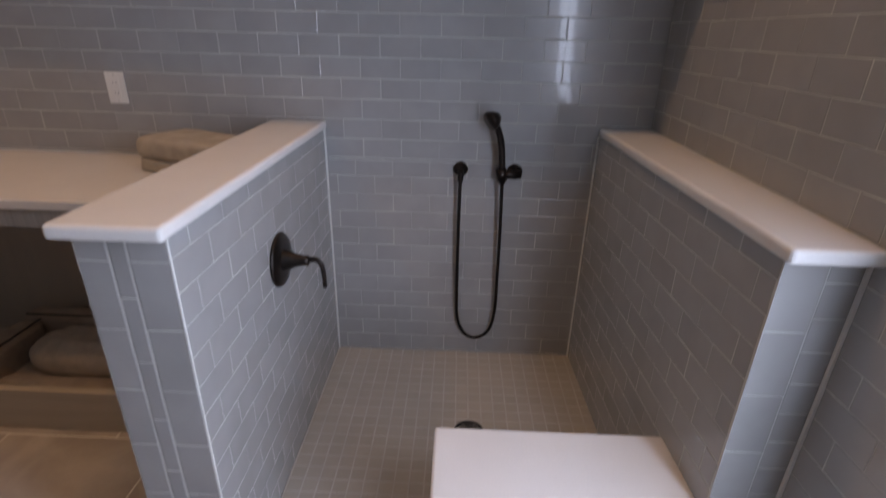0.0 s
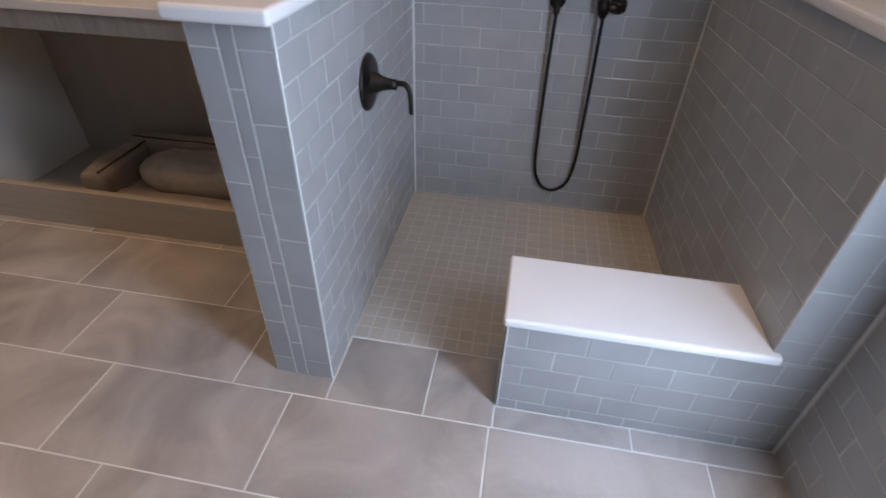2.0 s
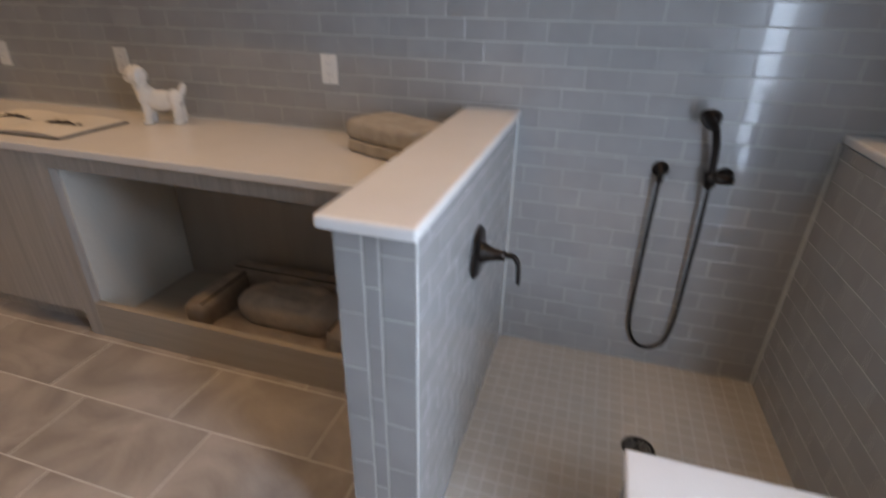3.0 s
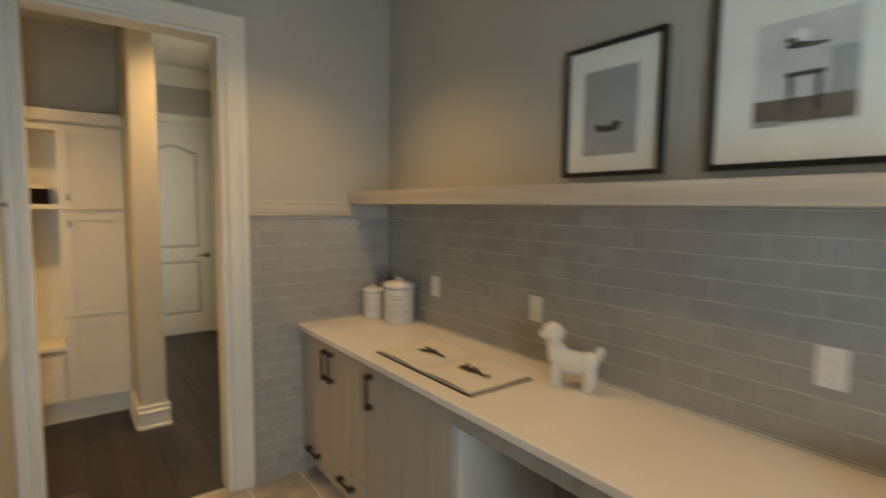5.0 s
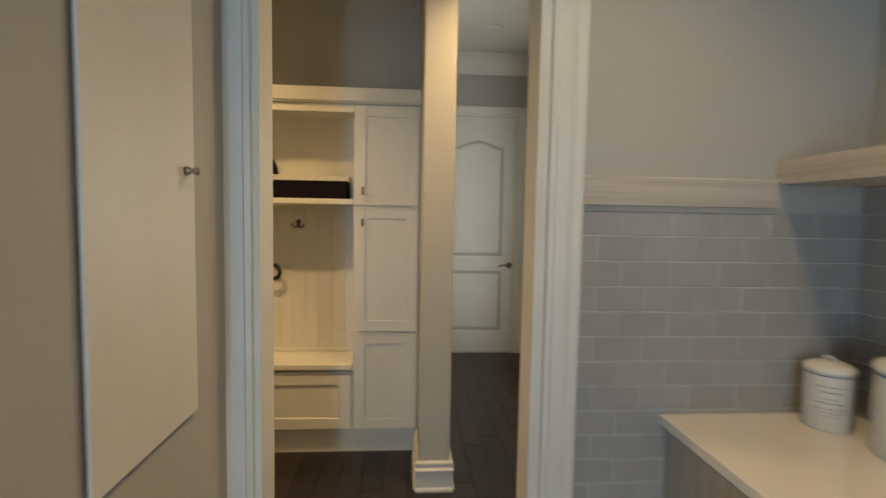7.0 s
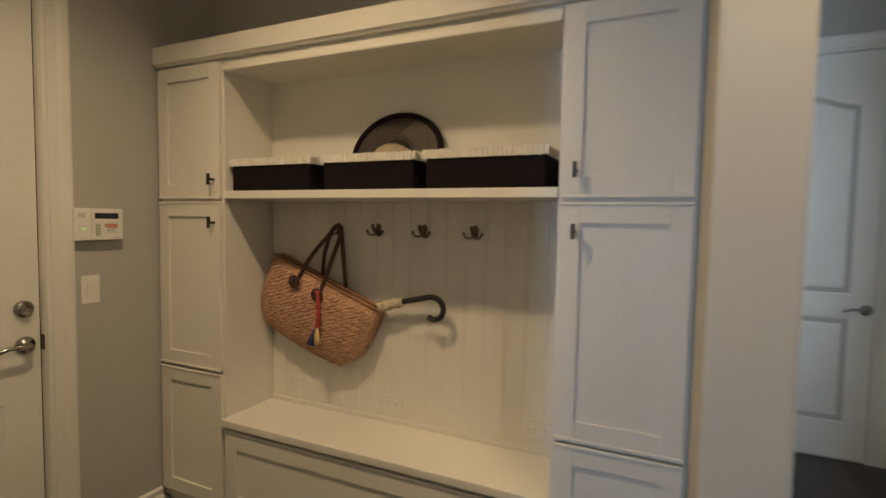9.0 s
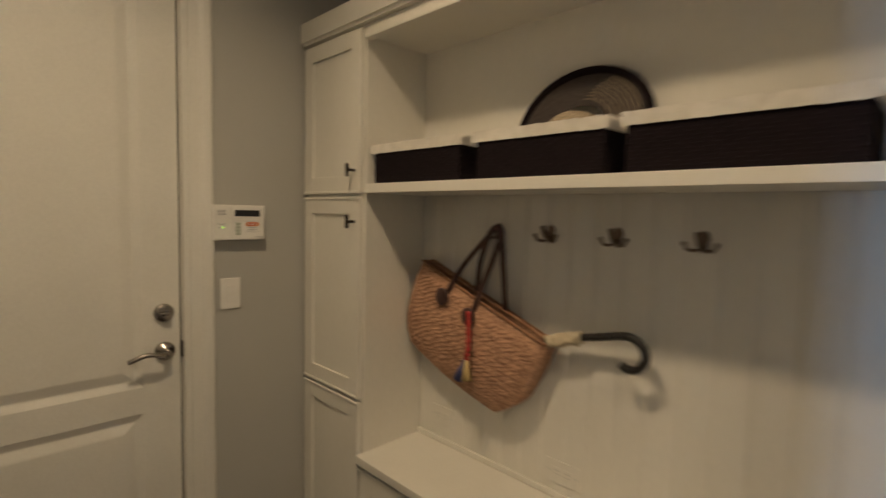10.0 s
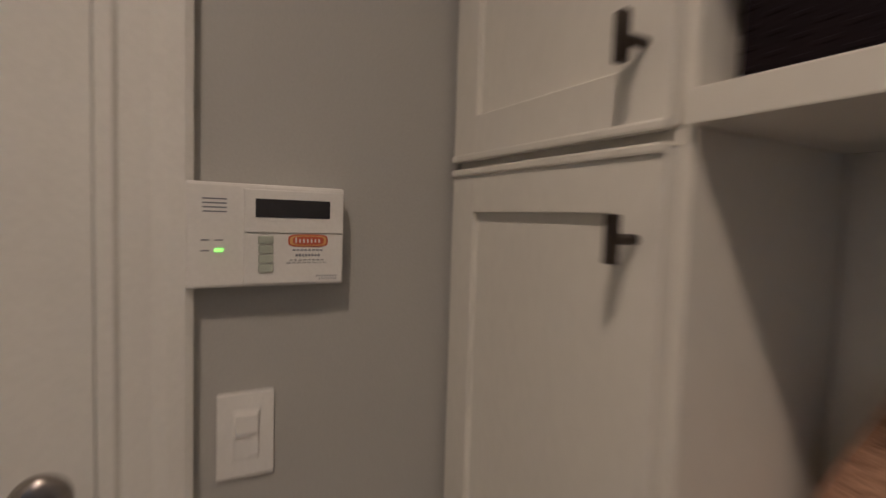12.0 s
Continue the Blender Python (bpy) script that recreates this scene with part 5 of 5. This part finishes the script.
for x, pegs in ((-5.045, ((-2.957, 1.196), (-2.828, 1.143))), (-5.112, ((-2.862, 1.222), (-2.732, 1.165)))):
    (ya, za), (yb, zb) = pegs
    left, right = Vector((-5.112, HK[0] - 0.022, HK[1] - 0.022)), Vector((-5.112, HK[0] + 0.030, HK[1] - 0.024))
    foot_a, foot_b = Vector((x, ya, za)), Vector((x, yb, zb))
    line = [foot_a, foot_a.lerp(left, 0.5) + Vector((0.01, -0.006, 0.004)), left, (-5.118, HK[0] + 0.004, HK[1] + 0.006), right,
            foot_b.lerp(right, 0.5) + Vector((0.01, 0.008, 0.0)), foot_b]
    part("strap", tube(bmesh.new(), bend(line, 8), 0.0095, 10), M["leather"], bag, "dark brown leather strap", True)
for (y, z) in ((-2.957, 1.196), (-2.828, 1.143)):
    part("strap_patch", lathe(bmesh.new(), [(0, 0), (0.031, 0), (0.031, 0.004), (0.027, 0.007), (0, 0.008)], Matrix.Translation((-5.028, y, z)) @ pose(0, 0, 0, 0, 90, 0), 28), M["leather"], bag, "round dark leather patch", True)
cord = bend([(-5.012, -2.813, 1.165), (-5.008, -2.806, 1.10), (-5.008, -2.806, 1.04), (-5.008, -2.812, 1.0)], 8)
tassel = part("tassel", tube(bmesh.new(), cord, 0.008, 8, taper=[1 + 0.25 * math.sin(k * 1.6) for k in range(len(cord))]), M["cloth_red"], bag, "red beaded cord", True)
part("tassel_end", tube(bmesh.new(), [(-5.006, -2.815, 1.0), (-5.004, -2.830, 0.96), (-5.003, -2.842, 0.925)], 0.013, 10, taper=[0.5, 1.0, 1.5]), M["cloth_blue"], tassel, "navy blue tassel", True)
part("tassel_end", tube(bmesh.new(), [(-5.006, -2.811, 1.0), (-5.002, -2.806, 0.965), (-5.0, -2.800, 0.93)], 0.012, 10, taper=[0.5, 1.0, 1.5]), M["cloth_yellow"], tassel, "straw yellow tassel", True)

umb = base("umbrella", -5.08, -2.45, 1.10)
tagged(umb, "black crook-handled umbrella with cream ruffle in bag", "umbrella")
crook = bend([(-5.10, -2.56, 1.098), (-5.095, -2.46, 1.128), (-5.09, -2.36, 1.152), (-5.085, -2.285, 1.168), (-5.082, -2.245, 1.152), (-5.082, -2.232, 1.118), (-5.084, -2.248, 1.086), (-5.085, -2.280, 1.076), (-5.085, -2.300, 1.086)], 8)
part("handle", tube(bmesh.new(), crook, 0.0125, 12), M["gloss_black"], umb, "glossy black crook handle", True)
ruff = [(-5.092, -2.548 + 0.0035 * k, 1.100 + 0.00105 * k) for k in range(36)]
bm = tube(bmesh.new(), ruff, 0.02, 18, taper=[0.75 + 0.35 * abs(math.sin(k * 0.9)) + 0.2 * noise.noise((k * 0.7, 2, 5)) for k in range(36)])
for v in bm.verts:
    v.co += Vector((noise.noise(v.co * 60), noise.noise(v.co * 60 + Vector((9, 0, 0))), noise.noise(v.co * 60 + Vector((0, 9, 0))))) * 0.009
part("ruffle", bm, M["cloth_cream"], umb, "crumpled cream cloth ruffle", True)


# ---- ceiling fittings ----
def downlight(x, y, z, lit=True):
    d = base("recessed_downlight", x, y, z)
    tagged(d, "round white recessed downlight, lit, in ceiling" if lit else "round white recessed downlight, unlit, in ceiling", "downlight", "recessed downlights")
    at = Matrix.Translation((x, y, z))
    part("trim_ring", lathe(bmesh.new(), [(0.062, -0.001), (0.062, -0.006), (0.082, -0.005), (0.084, -0.001)], at, 36), M["trim"], d, "", True)
    part("lens", lathe(bmesh.new(), [(0.0, -0.002), (0.062, -0.002)], at, 36), M["lens" if lit else "trim"], d, "warm glowing lens" if lit else "")


# Two of these fittings only go with the added fill lamps.
for lx, ly, lz, watts, cone in DOWNLIGHTS:
    downlight(lx, ly, lz)
downlight(-6.35, -0.66, HALL_CEIL, False)
VX0, VX1, VY0, VY1 = -5.34, -5.04, -0.97, -0.49
vent = base("ceiling_vent", (VX0 + VX1) / 2, (VY0 + VY1) / 2, HALL_CEIL)
tagged(vent, "white louvred air vent in hall ceiling", "vent")
bm = box(VX0, VX1, VY0, VY0 + 0.022, HALL_CEIL - 0.009, HALL_CEIL - 0.001)
add_box(bm, VX0, VX1, VY1 - 0.022, VY1, HALL_CEIL - 0.009, HALL_CEIL - 0.001)
add_box(bm, VX0, VX0 + 0.022, VY0 + 0.022, VY1 - 0.022, HALL_CEIL - 0.009, HALL_CEIL - 0.001)
add_box(bm, VX1 - 0.022, VX1, VY0 + 0.022, VY1 - 0.022, HALL_CEIL - 0.009, HALL_CEIL - 0.001)
part("frame", bm, M["metal_vent"], vent)
# A near-black sheet gives the shade between the slats.
part("slat_shade", box(VX0 + 0.022, VX1 - 0.022, VY0 + 0.022, VY1 - 0.022, HALL_CEIL - 0.002, HALL_CEIL - 0.001), M["rubber"], vent, "dark sheet standing in for shade behind slats")
for k in range(1, 4):
    y = VY0 + (VY1 - VY0) * k / 4
    part("divider", box(VX0 + 0.022, VX1 - 0.022, y - 0.006, y + 0.006, HALL_CEIL - 0.010, HALL_CEIL - 0.0025), M["metal_vent"], vent)
for k in range(9):
    x = VX0 + 0.030 + k * 0.0275
    bm = bmesh.new()
    prism(bm, [(x, HALL_CEIL - 0.003), (x + 0.010, HALL_CEIL - 0.008), (x + 0.0105, HALL_CEIL - 0.0072), (x + 0.001, HALL_CEIL - 0.0025)], "y", VY0 + 0.022, VY1 - 0.022)
    part("slat", bm, M["metal_vent"], vent)

# ---- wainscot cap ----
WAIN = [(0, 1.533), (0.012, 1.533), (0.012, 1.545), (0.020, 1.550), (0.020, 1.631), (0.017, 1.634), (0, 1.634)]
structure("trim_wainscot", prism(bmesh.new(), [(-3.22 + d, z) for d, z in WAIN], "y", -0.897, -0.296), M["wood_pale_y"], "whitewashed wood cap over tile wainscot", "trim")
structure("trim_wainscot", prism(bmesh.new(), [(-2.13 + d, z) for d, z in WAIN], "y", -4.2, -1.92), M["wood_pale_y"], "whitewashed wood cap over tile wainscot", "trim")
structure("trim_wainscot", prism(bmesh.new(), [(1.290 - d, z - 0.03) for d, z in WAIN], "y", -1.475, -0.296), M["wood_pale_y"], "whitewashed wood cap over tile wainscot", "trim")

# ---- tiles: walls, shower floor, room floor ----
TILE_MESH = {}


def tile_mesh(w, h, t, name, mat):
    key = (round(w, 4), round(h, 4), round(t, 4), name)
    if key not in TILE_MESH:
        e = min(0.0022, w * 0.2, h * 0.2)
        c = [(-w / 2, -h / 2), (w / 2, -h / 2), (w / 2, h / 2), (-w / 2, h / 2)]
        f = [(-w / 2 + e, -h / 2 + e), (w / 2 - e, -h / 2 + e), (w / 2 - e, h / 2 - e), (-w / 2 + e, h / 2 - e)]
        verts = [(x, y, 0) for x, y in c] + [(x, y, t - e * 0.5) for x, y in c] + [(x, y, t) for x, y in f]
        faces = [(3, 2, 1, 0), (8, 9, 10, 11)]
        for k in range(4):
            j = (k + 1) % 4
            faces += [(k, j, 4 + j, 4 + k), (4 + k, 4 + j, 8 + j, 8 + k)]
        me = bpy.data.meshes.new(name)
        me.from_pydata(verts, [], faces)
        me.materials.append(mat)
        TILE_MESH[key] = me
    return TILE_MESH[key]


def lay(parent, name, mat, origin, u_dir, v_dir, cells, t, gap, limit=300, vary=True):
    """Lays tiles (u0, u1, v0, v1) on a plane; past the limit they join one mesh."""
    o, u, v = Vector(origin), Vector(u_dir), Vector(v_dir)
    n = u.cross(v)
    rot = Matrix((u, v, n)).transposed().to_4x4()
    extra_v, extra_f = [], []
    for k, (u0, u1, v0, v1) in enumerate(cells):
        w, h = u1 - u0 - gap[0], v1 - v0 - gap[1]
        if w < 0.006 or h < 0.006:
            continue
        me = tile_mesh(w, h, t, name, mat)
        wob = pose(0, 0, 0, random.uniform(-0.45, 0.45), random.uniform(-0.45, 0.45), 0) if vary else Matrix()
        m = Matrix.Translation(o + u * (u0 + u1) / 2 + v * (v0 + v1) / 2) @ rot @ wob
        if k < limit:
            ob = new(name, me)
            ob.parent = parent
            ob.matrix_basis = m
        else:
            s = len(extra_v)
            extra_v += [tuple(m @ q.co) for q in me.vertices]
            extra_f += [tuple(s + i for i in p.vertices) for p in me.polygons]
    if extra_v:
        me = bpy.data.meshes.new(name + "_field")
        me.from_pydata(extra_v, [], extra_f)
        me.materials.append(mat)
        ob = tagged(new(name + "_field", me), kind="stuff")
        ob.parent = parent


TW, TH = 0.1524, 0.0762


def bond(u0, u1, v0, v1, shift=0.0, w=TW, h=TH, vstart=0.0):
    """Running-bond cells cut to a rectangle."""
    cells, r = [], int(math.floor((v0 - vstart) / h + 1e-6))
    while vstart + r * h < v1 - 1e-4:
        a, b = max(v0, vstart + r * h), min(v1, vstart + (r + 1) * h)
        c = int(math.floor((u0 - shift - (r % 2) * w / 2) / w))
        while shift + (r % 2) * w / 2 + c * w < u1 - 1e-4:
            p, q = max(u0, shift + (r % 2) * w / 2 + c * w), min(u1, shift + (r % 2) * w / 2 + (c + 1) * w)
            if q - p > 0.004 and b - a > 0.004:
                cells.append((p, q, a, b))
            c += 1
        r += 1
    return cells


T, G = 0.0085, 0.0012


def tiled_face(name, label, origin, u_dir, v_dir, cells, limit=300, gap=None):
    """A grout bed 2 mm thick on the wall and its tiles."""
    o, u, v = Vector(origin), Vector(u_dir), Vector(v_dir)
    n = u.cross(v)
    us, vs = [c[0] for c in cells] + [c[1] for c in cells], [c[2] for c in cells] + [c[3] for c in cells]
    bm = bmesh.new()
    quad = [o + u * a + v * b for a, b in ((min(us), min(vs)), (max(us), min(vs)), (max(us), max(vs)), (min(us), max(vs)))]
    lo, hi = [bm.verts.new(q) for q in quad], [bm.verts.new(q + n * 0.0076) for q in quad]
    bm.faces.new(hi)
    bm.faces.new(lo[::-1])
    for k in range(4):
        bm.faces.new((lo[k], lo[(k + 1) % 4], hi[(k + 1) % 4], hi[k]))
    holder = structure(name, bm, M["wall_grout"], label, "wall tile")
    lay(holder, "tile", M["tile"], origin, u_dir, v_dir, cells, T, gap or (G, G), limit)
    return holder


X, Y_, ZZ = (1, 0, 0), (0, 1, 0), (0, 0, 1)
tiled_face("wall_tile_counter", "glossy grey subway tile with pale grout above worktop", (-3.22, 0, 0), X, ZZ, bond(0, 4.510, 0.9144, 1.6195, 0.02, vstart=0.011), 300, (0.0010, 0.0021))
tiled_face("wall_tile_shower", "glossy grey subway tile with pale grout in shower", (0, 0, 0), X, ZZ, bond(0.0, 1.115, 0.0, 0.9144, 3.22 % TW + 0.02 - TW, vstart=0.011))
tiled_face("wall_tile_end", "glossy grey subway tile wainscot beside doorway", (-3.22, -0.897, 0), Y_, ZZ, bond(0, 0.897, 0.0, 1.532, 0.05, vstart=0.011), 300, (0.0010, 0.0021))
tiled_face("wall_tile_east", "glossy grey subway tile on shower side wall", (1.290, 0, 0), (0, -1, 0), ZZ, bond(1.165, 1.475, 0.0, 1.532, 0.02) + bond(0.0, 1.165, 1.069, 1.532, 0.02))
edge_col = [(-0.075, 0.0, a, b) for a, b in [(max(0, 1.45 - 0.152 * (k + 1)), 1.45 - 0.152 * k) for k in range(10)]]
tiled_face("wall_tile_bump", "glossy grey tile wainscot on wall end", (-2.13, -1.923, 0), Y_, ZZ,
           bond(-1.2, -0.075, 0, 1.45, -0.075) + edge_col + [(-1.2, 0, 1.452, 1.532)])
tiled_face("wall_tile_pony_inner", "glossy grey subway tile facing into shower", (-0.013, -1.165, 0), Y_, ZZ, bond(0.0, 1.156, 0.0, 1.035, 0.0))
cells = []
tops = [1.035] + [0.985 - 0.1524 * k for k in range(7)]
for a, b in zip(tops, tops[1:] + [0.0]):
    cells += [(0.001, 0.066, b, a), (0.103, 0.1825, b, a)]
tops = [1.035] + [0.905 - 0.1524 * k for k in range(6)]
for a, b in zip(tops, tops[1:] + [0.0]):
    cells += [(0.066, 0.103, b, a)]
tiled_face("wall_tile_pony_end", "vertical grey edge tiles on half wall end", (-0.188, -1.159, 0), X, ZZ, cells, gap=(0.0032, 0.0012))
structure("trim_edge_bead", box(-0.008, -0.003, -1.1680, -1.163, 0.0, 1.035, 0.002), M["grout"], "thin pale bead on tiled corner", "trim")
tiled_face("wall_tile_pony_outer", "grey tile strip above worktop on half wall", (-0.188, -1.159, 0), (0, -1, 0), ZZ, bond(-1.150, -0.531, 0.913, 1.035, 0.0))
tiled_face("wall_tile_ledge", "glossy grey subway tile on shower ledge", (LEDGE_BACK, 0, 0), Vector((LEDGE_FRONT - LEDGE_BACK, -1.159, 0)).normalized(), ZZ, bond(0.009, 1.165, 0.0, 1.035, 0.04))
cells = [(-0.0085, 0.075, max(0.3535, 1.035 - 0.1524 * (k + 1)), 1.035 - 0.1524 * k) for k in range(5)]
cells += bond(0.075, 0.149, 0.3535, 1.035, 0.075)
tiled_face("wall_tile_ledge_end", "grey edge tiles on shower ledge end", (LEDGE_FRONT, -1.159, 0), X, ZZ, cells)
tiled_face("wall_tile_bench", "grey subway tile with pale grout on bench front", (0.507, -1.159, 0), X, ZZ, bond(0.0, 0.780, 0.0, 0.3525, 0.055, vstart=-0.036))
tiled_face("wall_tile_bench", "grey subway tile on bench end facing the entry", (0.513, -0.936, 0), (0, -1, 0), ZZ, bond(0.0, 0.228, 0.0, 0.3525, 0.0, vstart=-0.036))
tiled_face("wall_tile_bench", "grey subway tile on bench back", (1.115, -0.936, 0), (-1, 0, 0), ZZ, bond(0.0, 0.608, 0.0, 0.3525, 0.0, vstart=-0.036))
structure("trim_edge_bead", box(0.504, 0.509, -1.1680, -1.163, 0.0, 0.3525, 0.002), M["grout"], "thin pale bead on bench corner", "trim")
for bead in ((-0.0045, 0.0025, -0.0155, -0.0085, 0.0, 1.035), (1.079, 1.086, -0.0155, -0.0085, 0.0, 1.035), (1.275, 1.283, -1.1755, -1.1675, 0.0, 1.035)):
    structure("trim_corner_grout", box(*bead, 0.002), M["grout"], "white caulk line in tile corner", "trim")

shower_floor = structure("floor_shower", box(0.0, 1.115, -0.985, 0.0, -0.0011, 0.0017), M["wall_grout"], "grout bed of the mosaic shower floor", "floor")
S, SV = 1.115 / 22, 0.985 / 19
cells = [(i * S, (i + 1) * S, -(j + 1) * SV, -j * SV) for j in range(18, -1, -1) for i in range(22)]
lay(shower_floor, "mosaic_tile", M["mosaic"], (0, 0, -0.001), X, Y_, cells, 0.0032, (0.0030, 0.0030), 300)
floor_tiles = bpy.data.objects["floor"]
cells = []
FW, FH = 0.596, 0.304
for r in range(-10, 5):
    ya, yb = -1.2415 + r * FH, -1.2415 + (r + 1) * FH
    for c in range(-8, 5):
        xa = 0.491 - (r + 1) * 0.196 + c * FW
        xa += FW * round((r + 1) * 0.196 / FW)
        p, q, a, b = max(-3.285, xa), min(1.290, xa + FW), max(-4.2, ya), min(0.0, yb)
        if q - p < 0.02 or b - a < 0.02:
            continue
        if b > -1.159 and p < 1.106 and q > 0:
            # round the shower: up to the bench front and the entry
            if q <= 0.02 or p >= 1.1:
                cells.append((p, q, a, b))
                continue
            pieces = [(p, min(q, 0.0), a, b), (max(p, 0.0), min(q, 0.5), a, min(b, -0.987)), (max(p, 0.5), q, a, min(b, -1.168))]
            cells += [s for s in pieces if s[1] - s[0] > 0.02 and s[3] - s[2] > 0.02]
        else:
            cells.append((p, q, a, b))
lay(floor_tiles, "floor_tile", M["floor"], (0, 0, -0.008), X, Y_, cells, 0.008, (0.005, 0.005), 300, False)

planks = bpy.data.objects["floor_wood"]
cells = []
PW = 0.127
row = 0
y = 0.0
while y > -3.9:
    end = -7.15 if y > -1.33 else -5.2
    x = -3.292 + 0.3 * ((row * 7) % 4)
    while x > end:
        ln = 0.9 + 0.45 * random.random()
        p, q = max(end, x - ln), min(-3.292, x)
        if q - p > 0.05:
            cells.append((p, q, y - PW, y))
        x -= ln
    y -= PW
    row += 1
lay(planks, "plank", M["wood_dark"], (0, 0, -0.012), X, Y_, cells, 0.012, (0.0016, 0.0016), 300, False)
